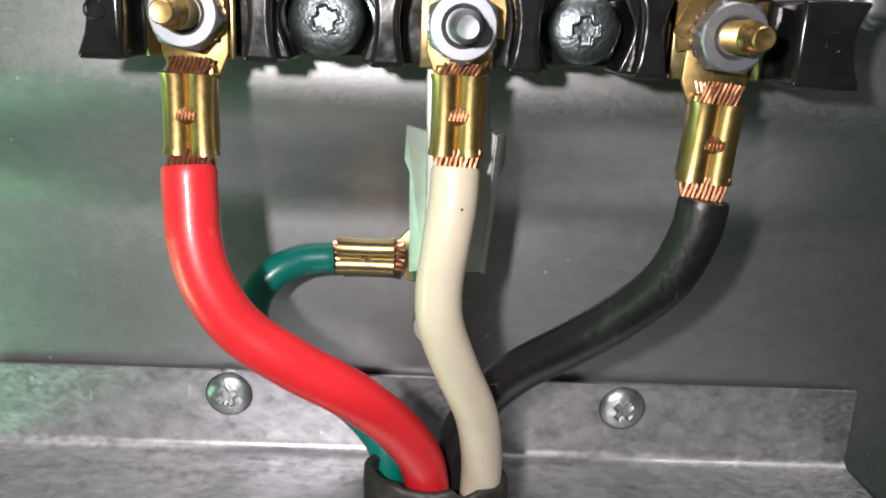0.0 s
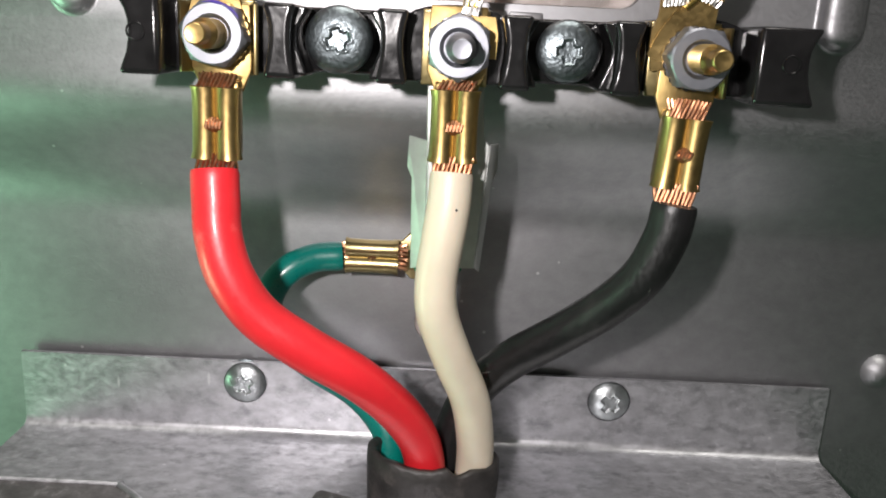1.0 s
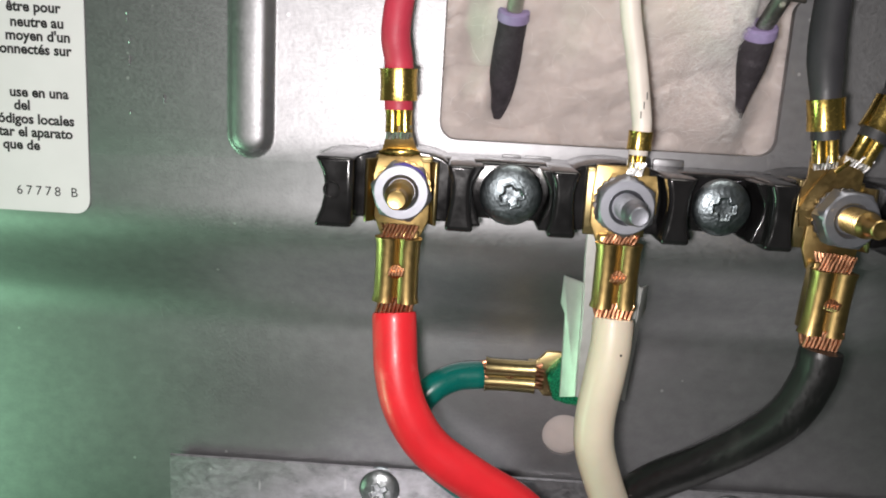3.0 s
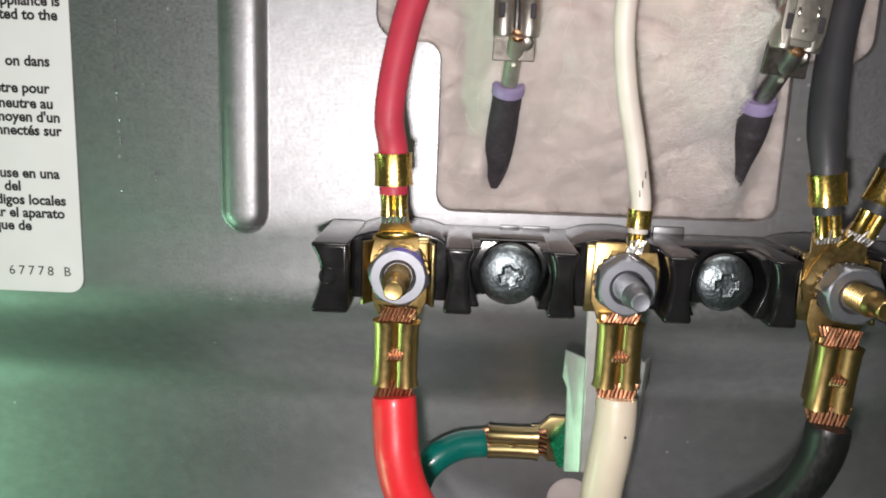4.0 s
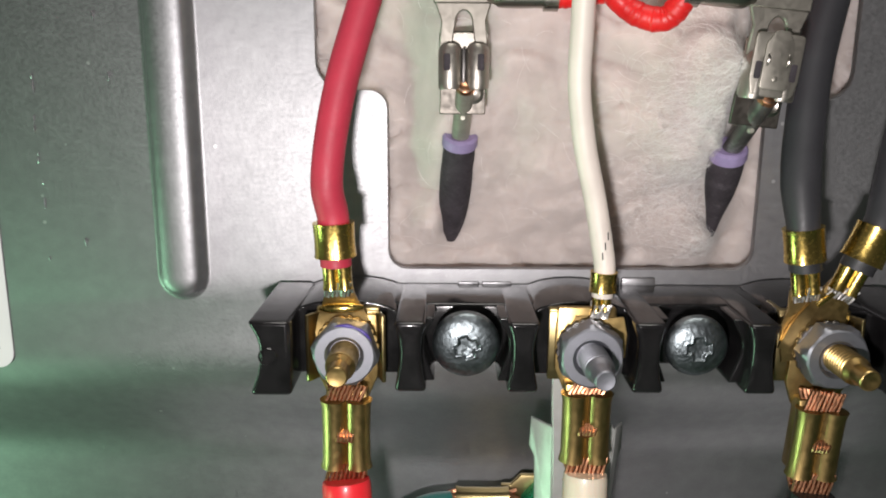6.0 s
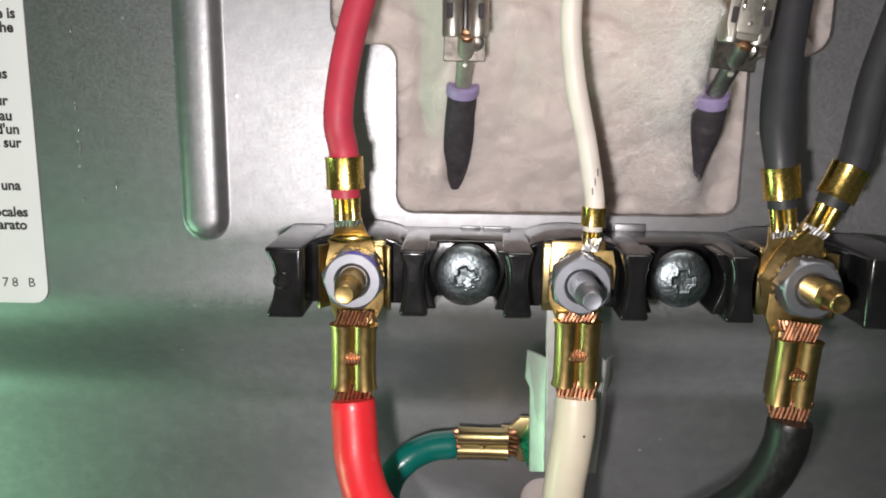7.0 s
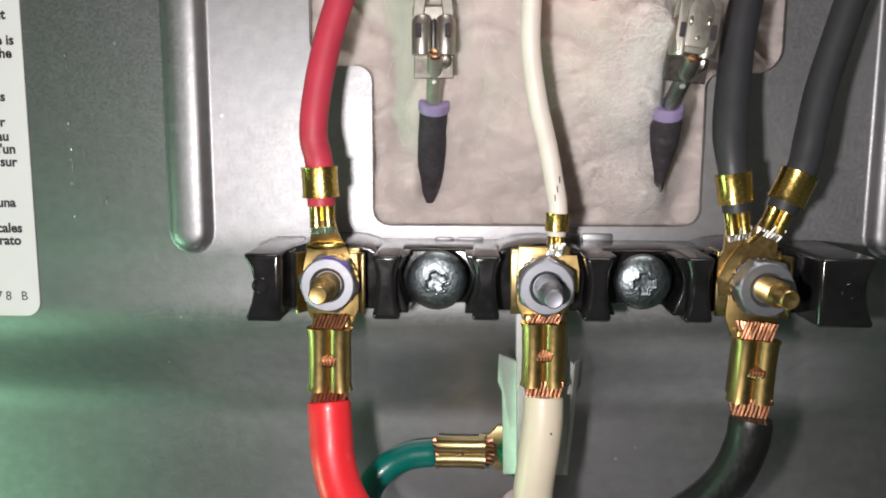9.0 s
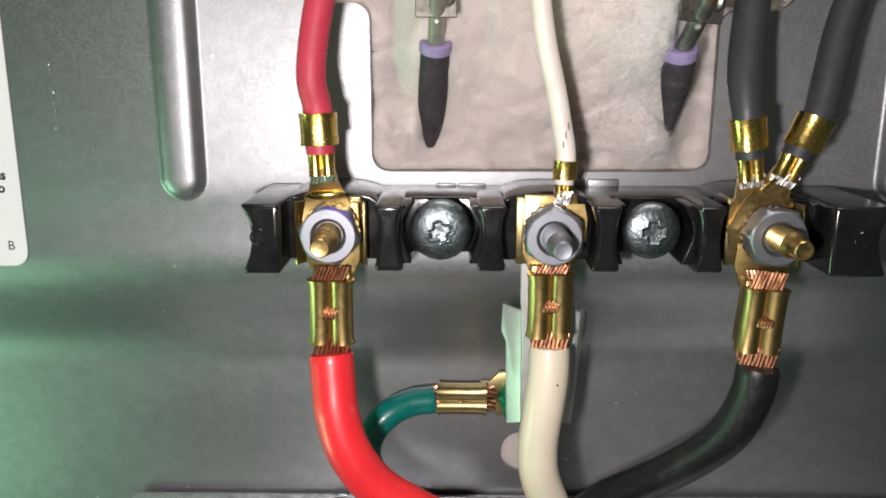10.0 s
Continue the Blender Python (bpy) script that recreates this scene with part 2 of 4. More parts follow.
def box(x0, x1, y0, y1, z0, z1, bevel=0.4, seg=2):
    return prism([(x0, z0), (x1, z0), (x1, z1), (x0, z1)], y0, y1, bevel, seg)


def merged(*some):
    bm = bmesh.new()
    for other in some:
        me = bpy.data.meshes.new("scratch")
        other.to_mesh(me)
        other.free()
        bm.from_mesh(me)
        bpy.data.meshes.remove(me)
    return bm


def moved(bm, m):
    bmesh.ops.transform(bm, matrix=m, verts=bm.verts)
    return bm


def rounded(x0, x1, z0, z1, r, n=6):
    out = []
    for cx, cz, a0 in ((x1 - r, z1 - r, 0), (x0 + r, z1 - r, 90), (x0 + r, z0 + r, 180), (x1 - r, z0 + r, 270)):
        out += [(cx + r * math.cos(radians(a0 + 90 * k / n)), cz + r * math.sin(radians(a0 + 90 * k / n))) for k in range(n + 1)]
    return out


def sheet(points, thick, x0, x1):
    """A bent sheet: the (y, z) line, thickened to the back, from x0 to x1."""
    bm = bmesh.new()
    front = [Vector((0, y, z)) for y, z in points]
    back = []
    for k, q in enumerate(front):
        d = (front[min(k + 1, len(front) - 1)] - front[max(k - 1, 0)]).normalized()
        back.append(q + thick * Vector((0, -d.z, d.y)))
    loop = front + back[::-1]
    a = [bm.verts.new((x0, q.y, q.z)) for q in loop]
    b = [bm.verts.new((x1, q.y, q.z)) for q in loop]
    n = len(loop)
    for k in range(n):
        bm.faces.new((a[k], b[k], b[(k + 1) % n], a[(k + 1) % n]))
    h = len(front)
    for k in range(h - 1):
        bm.faces.new((a[k], a[k + 1], a[n - 2 - k], a[n - 1 - k]))
        bm.faces.new((b[k + 1], b[k], b[n - 1 - k], b[n - 2 - k]))
    return bm


def arc(cy, cz, r, a0, a1, n=8):
    return [(cy + r * math.cos(radians(a0 + (a1 - a0) * k / n)), cz + r * math.sin(radians(a0 + (a1 - a0) * k / n))) for k in range(n + 1)]


def strands(bm, a, b, count, spread, r, twist, seed):
    """A bundle of twisted copper strands from a to b, wide across the bundle."""
    rnd = random.Random(seed)
    a, b = Vector(a), Vector(b)
    d = (b - a).normalized()
    side = Vector((0, 1, 0)).cross(d).normalized()
    front = d.cross(side)
    for k in range(count):
        row, col = divmod(k, (count + 1) // 2)
        u = (col / ((count + 1) // 2 - 1) - 0.5) * 2
        w = (row - 0.5) * 2
        path = []
        for s in range(5):
            t = s / 4
            off = side * (u * spread[0] + twist * (t - 0.5) * (-1 if row else 1) + rnd.uniform(-0.08, 0.08)) + front * (w * spread[1] + rnd.uniform(-0.1, 0.1))
            path.append(a.lerp(b, t + rnd.uniform(-0.03, 0.03)) + off)
        tube(bm, path, r, 6)
    return bm


# ---- the sheet-metal back of the appliance ----
def stadium(cx, z0, z1, r, y, n=10):
    out = [(cx + r * math.cos(radians(a)), y, z1 - r + r * math.sin(radians(a))) for a in (180 * k / n for k in range(n + 1))]
    return out + [(cx + r * math.cos(radians(a)), y, z0 + r + r * math.sin(radians(a))) for a in (180 + 180 * k / n for k in range(n + 1))]


def loop_of(bm, pts):
    vs = [bm.verts.new(p) for p in pts]
    return vs, [bm.edges.new((vs[k], vs[(k + 1) % len(vs)])) for k in range(len(vs))]


def corner(cx, cz, r, a0, a1, n=6):
    return [(cx + r * math.cos(radians(a0 + (a1 - a0) * k / n)), cz + r * math.sin(radians(a0 + (a1 - a0) * k / n))) for k in range(n + 1)]


WINDOW = (corner(-29.3, 10.9, 3.5, 180, 270) + corner(30.3, 11.1, 3.5, 270, 360) + corner(38.8, 34.0, 5.0, 180, 90, 8)[:1]
          + corner(37.0, 35.0, 3.2, 180, 90) + corner(43.5, 43.2, 5.0, 270, 360) + corner(43.5, 90, 5.0, 0, 90)
          + corner(-40.2, 90, 5.0, 90, 180) + corner(-40.2, 44.5, 5.0, 180, 270) + corner(-36.0, 36.3, 3.2, 90, 0))


JOG_TOP, JOG_END, DEEP = -7.5, -40.0, 13.0


def upper_panel():
    bm = bmesh.new()
    edges = []
    _, e = loop_of(bm, [(-320, 0, JOG_TOP), (320, 0, JOG_TOP), (320, 0, 330), (-320, 0, 330)])
    edges += e
    win, e = loop_of(bm, [(x, 0, z) for x, z in WINDOW])
    edges += e
    ribs = []
    for cx in (-70.3, 71.0):
        vs, e = loop_of(bm, stadium(cx, 1.1, 150, 5.0, 0))
        edges += e
        ribs.append((cx, vs))
    bmesh.ops.triangle_fill(bm, use_beauty=True, use_dissolve=False, edges=edges)
    # the rolled rim of the opening
    ring = win
    mid = Vector((1.0, 0, 45.0))
    for dy, inset in ((0.15, 0.12), (0.45, 0.2), (1.3, 0.2)):
        nxt = []
        for v, (x, z) in zip(win, WINDOW):
            d = (mid - v.co)
            d.y = 0
            nxt.append(bm.verts.new((x + d.normalized().x * inset, dy, z + d.normalized().z * inset)))
        for k in range(len(ring)):
            bm.faces.new((ring[k], ring[(k + 1) % len(ring)], nxt[(k + 1) % len(ring)], nxt[k]))
        ring = nxt
    # raised ribs with rounded ends
    for cx, base in ribs:
        ring = base
        for r, y in ((4.7, -0.06), (4.4, -0.25), (4.15, -0.6), (3.95, -1.1), (3.7, -1.65), (3.35, -2.15), (2.85, -2.55), (2.1, -2.82), (1.1, -2.97), (0.4, -3.0)):
            nxt = [bm.verts.new(p) for p in stadium(cx, 1.1 + 5 - r, 150 - 5 + r, r, y)]
            for k in range(len(ring)):
                bm.faces.new((ring[k], ring[(k + 1) % len(ring)], nxt[(k + 1) % len(ring)], nxt[k]))
            ring = nxt
        bm.faces.new(ring)
    return bm


def lower_panel():
    bm = bmesh.new()
    line = []
    n = 36
    for k in range(n + 1):
        t = k / n
        s = t * t * t * (t * (6 * t - 15) + 10)
        line.append((DEEP * s, JOG_TOP + (JOG_END - JOG_TOP) * t))
    rows = [[bm.verts.new((x, y, z)) for y, z in line] for x in (-320, 320)]
    for k in range(n):
        bm.faces.new((rows[0][k], rows[0][k + 1], rows[1][k + 1], rows[1][k]))
    outer, e1 = loop_of(bm, [(-320, DEEP, JOG_END), (320, DEEP, JOG_END), (320, DEEP, -220), (-320, DEEP, -220)])
    hole, e2 = loop_of(bm, [(-0.4 + 5.0 * math.cos(a), DEEP, -59.8 + 5.0 * math.sin(a)) for a in (2 * math.pi * k / 32 for k in range(32))])
    bmesh.ops.triangle_fill(bm, use_beauty=True, use_dissolve=False, edges=e1 + e2)
    inner = [bm.verts.new((v.co.x, DEEP + 1.0, v.co.z)) for v in hole]
    for k in range(32):
        bm.faces.new((hole[k], hole[(k + 1) % 32], inner[(k + 1) % 32], inner[k]))
    bmesh.ops.remove_doubles(bm, verts=bm.verts, dist=0.001)
    return bm


back_panel = tagged(new("wall_back_panel"), "bare galvanised sheet steel back of an appliance with pressed ribs", "panel", kind="structure")
part("upper_sheet", upper_panel(), GALV, back_panel, angle=50)
part("lower_sheet", lower_panel(), GALV, back_panel, angle=50)
part("lance", box(6.4, 9.4, 0.2, -0.9, 4.2, 6.2, 0.3), GALV, back_panel)
part("lance", box(9.9, 16.0, 0.2, -0.9, 4.2, 6.2, 0.3), GALV, back_panel)
part("lance", box(-20.0, -16.2, 0.2, -0.5, 3.9, 5.2, 0.2), GALV, back_panel)
part("lance", box(-15.6, -10.2, 0.2, -0.5, 3.9, 5.2, 0.2), GALV, back_panel)
part("rear_sheet", box(-320, 320, 60, 62, -220, 330, 0), GALV, back_panel)
# a row of small bright nicks in the zinc
rnd = random.Random(12)
for z, long in ((58.0, 2.2), (41.0, 1.0), (38.6, 2.4), (33.5, 1.3), (31.6, 1.6), (27.6, 0.7), (26.4, 1.1), (22.4, 0.8), (18.0, 2.2), (8.5, 0.9)):
    x = -94.8 + rnd.uniform(-0.4, 0.4)
    part("nick", tube(bmesh.new(), [(x, -0.02, z + long), (x - 0.05, -0.08, z + long / 2), (x, -0.02, z)], [0.03, 0.16, 0.04], 6), BRIGHT_SCREW, back_panel)
for x, z in ((-83.3, 51.8), (-81.4, 41.6), (-79.8, 58.0), (-88.0, 12.0)):
    part("nick", tube(bmesh.new(), [(x, -0.02, z + 0.9), (x + 0.1, -0.08, z), (x + 0.15, -0.02, z - 0.8)], [0.03, 0.2, 0.04], 6), BRIGHT_SCREW, back_panel)
dome = bmesh.new()
lathe(dome, [(4.2, 13.2), (3.9, 12.6), (3.2, 11.6), (2.2, 10.8), (1.1, 10.3), (0.2, 10.2)], 98.9, -66.3, 24)
part("dimple", dome, GALV, back_panel)

# plain room round it, its unseen floor made green to tint the steel
room = {
    "floor": ((-1500, 1500, 700, -1900, -620, -600), FLOOR, "unseen floor coloured green to tint reflections in the steel"),
    "ceiling": ((-1500, 1500, 700, -1900, 1700, 1720), PAINT, "plain painted ceiling of the room"),
    "wall_west": ((-1520, -1500, 700, -1900, -600, 1700), PAINT, "plain grey painted wall beside the appliance"),
    "wall_east": ((1500, 1520, 700, -1900, -600, 1700), PAINT, "plain grey painted wall beside the appliance"),
    "wall_south": ((-1500, 1500, -1900, -1920, -600, 1700), PAINT, "plain grey painted wall facing the appliance"),
    "wall_north": ((-1500, 1500, 720, 700, -600, 1700), PAINT, "plain grey painted wall behind the appliance"),
}
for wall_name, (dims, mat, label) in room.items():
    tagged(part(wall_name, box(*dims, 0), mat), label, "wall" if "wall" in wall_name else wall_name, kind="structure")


# ---- insulation behind the opening ----
def ease(a, b, t):
    t = min(1.0, max(0.0, (t - a) / (b - a)))
    return t * t * (3 - 2 * t)


def wool_depth(x, z):
    """How far back the face of the wool lies: it swells out round the element ends and sinks at the rim."""
    swell = ease(-31, -22, x) * ease(33, 25, x) * ease(8, 36, z)
    y = 3.4 - 11.0 * swell - 2.0 * ease(36, 52, z) * swell
    for size, deep, seed in ((0.055, 2.4, 1.3), (0.13, 1.5, 7.0), (0.34, 0.45, 3.0), (0.9, 0.16, 9.0)):
        y += deep * noise.noise(Vector((x * size, seed, z * size * 1.15)))
    # soft folds between the tufts
    y += 1.0 * max(0.0, 0.22 - abs(noise.noise(Vector((x * 0.07 + 4, 2.0, z * 0.09))))) / 0.22
    for bx, bz, br, bh, steep in ((20.0, 43.5, 8.0, 13.0, 3.4), (19.0, 31.0, 6.0, 8.0, 3.0), (21.5, 14.5, 4.5, 11.0, 4.5), (9.0, 36.0, 6.0, 3.0, 6.0), (-25.0, 15.0, 3.2, 4.0, 2.2), (12.0, 21.0, 7.0, 2.5, 8.0)):
        across = br * 1.15 if x < bx else steep
        lump = math.exp(-((x - bx) / across) ** 2 - ((z - bz) / br) ** 2)
        y -= bh * lump * (1 + 0.14 * noise.noise(Vector((x * 0.45, bz, z * 0.45))))
        y += lump * (0.6 * noise.noise(Vector((x * 0.8, 2.0, z * 0.8))) + 0.3 * noise.noise(Vector((x * 1.9, 5.0, z * 1.9))))
    return y


bm = bmesh.new()
xs, zs = [-48 + 0.4 * k for k in range(246)], [-2 + 0.4 * k for k in range(255)]
grid = [[bm.verts.new((x, max(wool_depth(x, z), 1.9 if abs(x) > 31 else -20), z)) for x in xs] for z in zs]
for r0, r1 in zip(grid, grid[1:]):
    for k in range(len(xs) - 1):
        bm.faces.new((r0[k], r0[k + 1], r1[k + 1], r1[k]))
wool = tagged(part("insulation", bm, WOOL), "white fluffy glass wool insulation behind the opening", "insulation", kind="stuff")
bm = bmesh.new()
rnd = random.Random(5)
for k in range(5200):
    if k < 120:
        x, z = rnd.uniform(-31, 33), rnd.uniform(8, 62)
    else:
        x, z = (rnd.gauss(17.0, 3.5), rnd.gauss(32, 9.0)) if k % 3 else (rnd.gauss(22.3, 1.4), rnd.uniform(10, 46))
        if not (-30 < x < 32 and z > 9):
            continue
    a, long = rnd.uniform(0, math.pi), rnd.uniform(1.5, 5.0)
    bend, rise = rnd.uniform(-1.2, 1.2), rnd.uniform(0.05, 0.5 if k < 120 else 2.2)
    prev, w = None, rnd.uniform(0.009, 0.018)
    for s in range(5):
        t = s / 4
        fx, fz = x + math.cos(a + bend * t) * long * t, z + math.sin(a + bend * t) * long * t
        fy = wool_depth(fx, fz) - 0.05 - rise * math.sin(t * 2.6)
        nx, nz = -math.sin(a + bend * t) * w, math.cos(a + bend * t) * w
        cur = (bm.verts.new((fx - nx, fy, fz - nz)), bm.verts.new((fx + nx, fy - 0.02, fz + nz)))
        if prev:
            bm.faces.new((prev[0], prev[1], cur[1], cur[0]))
        prev = cur
tagged(part("loose_fibres", bm, FIBRE), "loose white glass fibres standing off the insulation", "fibres", kind="stuff")
bm = box(-60, 60, 15, 40, -120, -20, 3)
tagged(part("lower_insulation", bm, WOOL), "white glass wool batt behind the knockout hole", "insulation", kind="stuff")


# ---- terminal block ----
block = thing("terminal_block", (0, 0, 0), "glossy black moulded three-stud terminal block screwed to the steel back", "terminal block")


def drafted(bm):
    """Moves the top of a moulded post down to the bar's top and lets its foot hang a little lower."""
    for v in bm.verts:
        v.co.z *= 0.835 if v.co.z > 0 else 1.14
    return bm


part("base", box(-51.5, 56.5, 0, -13.0, -5.9, 4.85, 0.8, 3), PHENOLIC, block)
for x0, x1 in ((-47.4, -29.8), (-8.4, 8.8), (30.2, 48.4)):
    arch = [(x0, -6.4), (x1, -6.4), (x1, 3.6)] + [((x0 + x1) / 2 + (x1 - x0) / 2 * math.cos(a), 3.6 + 2.7 * math.sin(a)) for a in (math.pi * k / 10 for k in range(1, 10))] + [(x0, 3.6)]
    part("stud_seat", pad(arch, -1, -16.4, 0.4), PHENOLIC, block, angle=60)
for x0, x1, side in ((-53.0, -46.3, -1), (47.6, 57.6, 1)):
    outer, inner = (x0, x1) if side < 0 else (x1, x0)
    waist = [(outer - side * 1.8 * (1 - (z / 6.2) ** 2), z) for z in (-6.2, -3.2, -1.6, 0, 1.6, 3.2, 6.2)]
    poly = [(inner, -6.2)] + waist + [(inner, 6.2)]
    part("end_post", drafted(pad(poly, -1, -25.0, 0.8)), PHENOLIC, block, angle=60)
    bm = bmesh.new()
    c = (x0 + x1) / 2 + side * 0.2
    ring = [(c + 1.35 * math.cos(2 * math.pi * k / 24), -25.12, -0.5 + 1.35 * math.sin(2 * math.pi * k / 24)) for k in range(25)]
    part("moulded_ring", tube(bm, ring, 0.16, 6, caps=False), PHENOLIC, block)
for cx in (-18.9, 18.6):
    for side in (-1, 1):
        levels = (-5.9, -3.4, -1.7, 0, 1.7, 3.4, 5.9)
        face = [(cx + side * (6.3 + 0.9 * math.cos(z / 5.9 * math.pi / 2) ** 0.7), z) for z in levels[1:-1]]
        face = [(cx + side * 6.25, -5.9)] + face + [(cx + side * 6.25, 5.9)]
        back = [(cx + side * (11.5 - 0.95 * math.cos(z / 5.9 * math.pi / 2)), z) for z in levels[::-1]]
        post = part("pillar", drafted(pad(face + back, -2, -24.0, 0.8)), PHENOLIC, block, angle=60)
        # the lower step that hugs the screw
        hug = [(cx + side * max(5.0, math.sqrt(6.9 ** 2 - z * z)), z * 0.93) for z in levels]
        part("step", drafted(pad(hug + [(cx + side * 9, 5.49), (cx + side * 9, -5.49)], -7, -20.2, 0.4)), PHENOLIC, post, angle=60)
    # the round seat under the screw head
    part("screw_seat", lathe(bmesh.new(), [(3.2, -3), (3.2, -18.2), (3.0, -18.6), (2.0, -18.6)], cx, -0.3, 40), PHENOLIC, block)
for cx, reach, wings in ((-38.0, 5.3, (-34, 22)), (0.6, 6.0, ()), (38.6, 6.6, (None, 24))):
    plate = merged(prism([(cx - reach, -6.8), (cx + 5.0, -6.8), (cx + 5.0, 4.9), (cx - reach, 4.9)], -16.6, -17.8, 0.25),
                   box(cx - reach, cx - 2.6, -11.5, -17.75, 4.6, 5.4, 0.3), box(cx + 2.3, cx + 5.0, -11.5, -17.75, 4.6, 5.4, 0.3))
    plate = part("terminal_plate", plate, BRASS_PLATE, block, "folded brass terminal plate")
    for x, lean in zip((cx - 5.0, cx + 4.8), wings):
        if lean is not None:
            wing = prism([(-0.35, -6.6), (0.35, -6.6), (0.35, 4.7), (-0.35, 4.7)], 0.6, -2.9, 0.18, 2)
            part("upturned_side", moved(wing, Matrix.Translation((x, -17.6, 0)) @ pose(0, 0, 0, 0, 0, lean)), BRASS_PLATE, plate)


def stud(cx, cz, mat, lean=(0, 0)):
    prof = []
    y = -16.0
    prof.append((2.3, y))
    y = -20.5
    while y > -29.6:
        prof += [(2.32, y), (2.32, y - 0.28), (2.05, y - 0.42), (2.05, y - 0.5)]
        y -= 0.72
    prof += [(2.25, -29.9), (2.1, -30.3), (1.72, -30.8), (1.66, -31.2), (1.66, -33.5), (1.56, -33.8), (1.38, -33.92), (1.2, -33.9), (0.7, -33.8), (0.1, -33.8)]
    bm = lathe(bmesh.new(), prof, cx, cz, 24)
    return moved(bm, Matrix.Translation((cx, -17, cz)) @ pose(0, 0, 0, lean[0], 0, lean[1]) @ Matrix.Translation((-cx, 17, -cz)))


for cx, mat, lean, label in ((-38.0, BRASS, (0, 0), "tarnished brass stud"), (0.6, ZINC, (1, 1), "zinc plated steel stud"), (38.8, BRASS, (0, 1), "tarnished brass stud")):
    part("stud", stud(cx, -0.3, mat, lean), mat, block, label)


def hex_radius(turn):
    def shape(r, a, y):
        if r < 4.0:
            return r
        b = (a + turn) % (math.pi / 3) - math.pi / 6
        flat = 4.75 / math.cos(b)
        return min(flat, r)
    return shape


def nut(cx, cz, turn, washer_mat, label):
    ob = thing("hex_nut", (cx, -20.6, cz), label, "nut", "nuts on the terminal block")
    gear = []
    for k in range(66):
        r = 5.2 if k % 3 else 4.9
        gear.append((cx + r * math.cos(2 * math.pi * k / 66 + turn), cz + r * math.sin(2 * math.pi * k / 66 + turn)))
    part("toothed_washer", prism(gear, -20.5, -21.3, 0.12, 1), washer_mat, ob, "toothed lock washer")
    bm = lathe(bmesh.new(), [(2.5, -21.2), (5.6, -21.2), (5.6, -24.2), (4.9, -24.75), (4.55, -25.0), (3.1, -25.0), (2.75, -24.7), (2.4, -24.2)], cx, cz, 72, hex_radius(turn))
    part("nut_body", bm, ZINC, ob, angle=28)
    return ob


inked = nut(-38.0, -0.3, 0.2, BRASS, "zinc hex nut marked with purple ink on a brass stud")
smear = [(-38.0 + 4.85 * math.cos(radians(a)), -24.7, -0.3 + 4.85 * math.sin(radians(a))) for a in range(30, 118, 8)]
part("ink_mark", tube(bmesh.new(), smear, [0.05, 0.2, 0.28, 0.3, 0.25, 0.2, 0.3, 0.32, 0.22, 0.15, 0.05], 8), INK_BLUE, inked, "smear of purple ink")
nut(0.6, -0.5, 0.5, LOCK_STEEL, "zinc plated hex nut with toothed washer on a steel stud")
nut(38.7, -0.4, 0.1, LOCK_STEEL, "zinc plated hex nut with toothed washer on a brass stud")


# ---- screws ----
def screw_head(cx, cz, y_seat, radius, height, turn, arm, wide, seg=120, rings=34, lip=0.5):
    """A domed head with a cross recess."""
    bm = bmesh.new()
    ca, sa = math.cos(turn), math.sin(turn)
    top = bm.verts.new((cx, y_seat - height + 0.5, cz))
    prev = None
    for k in range(1, rings + 1):
        r = radius * k / rings
        ring = []
        for s in range(seg):
            a = 2 * math.pi * s / seg
            x, z = r * math.cos(a), r * math.sin(a)
            u, v = abs(x * ca + z * sa), abs(-x * sa + z * ca)
            y = lip + (height - lip) * math.sqrt(max(0.0, 1 - (r / radius) ** 2.1))
            gap = min(max(u - wide * (1.25 - 0.25 * v / arm), v - arm), max(v - wide * (1.25 - 0.25 * u / arm), u - arm), math.hypot(u, v) - wide * 1.9)
            cut = ease(0.14, -0.3, gap)
            y -= cut * (0.5 - 0.2 * max(u, v) / arm)
            y += 0.07 * math.exp(-((gap - 0.22) / 0.14) ** 2) + 0.03 * noise.noise(Vector((x * 1.7 + cx, z * 1.7, 3.0)))
            ring.append(bm.verts.new((cx + x, y_seat - y, cz + z)))
        for s in range(seg):
            if prev:
                bm.faces.new((prev[s], prev[(s + 1) % seg], ring[(s + 1) % seg], ring[s]))
            else:
                bm.faces.new((top, ring[(s + 1) % seg], ring[s]))
        prev = ring
    foot = [bm.verts.new((v.co.x, y_seat, v.co.z)) for v in prev]
    for s in range(seg):
        bm.faces.new((prev[s], prev[(s + 1) % seg], foot[(s + 1) % seg], foot[s]))
    bm.faces.new(foot)
    return bm


for cx, turn, wide in ((-18.9, 0.35, 5.5), (18.4, 0.05, 5.1)):
    ob = thing("mounting_screw", (cx, -18.5, -0.3), "domed zinc screw with a cross recess holding the terminal block", "screw", "terminal block screws")
    part("head", screw_head(cx, -0.3, -18.5, wide, 2.4, turn, 1.9, 0.75), SCREW, ob)
    part("shank", lathe(bmesh.new(), [(2.0, -18.6), (2.0, 6)], cx, -0.3, 12), SCREW, ob)
for cx, cz, turn in ((-42.3, -75.4, 0.5), (38.9, -75.8, 0.9)):
    ob = thing("bracket_screw", (cx, 11.8, cz), "shiny domed sheet metal screw holding the bracket", "screw", "bracket screws")
    part("head", screw_head(cx, cz, 11.8, 4.7, 2.7, turn, 2.1, 0.7), BRIGHT_SCREW, ob)
    part("washer_flange", lathe(bmesh.new(), [(5.3, 11.85), (5.3, 11.2), (4.8, 10.9), (2, 10.9)], cx, cz, 40), SCREW, ob)


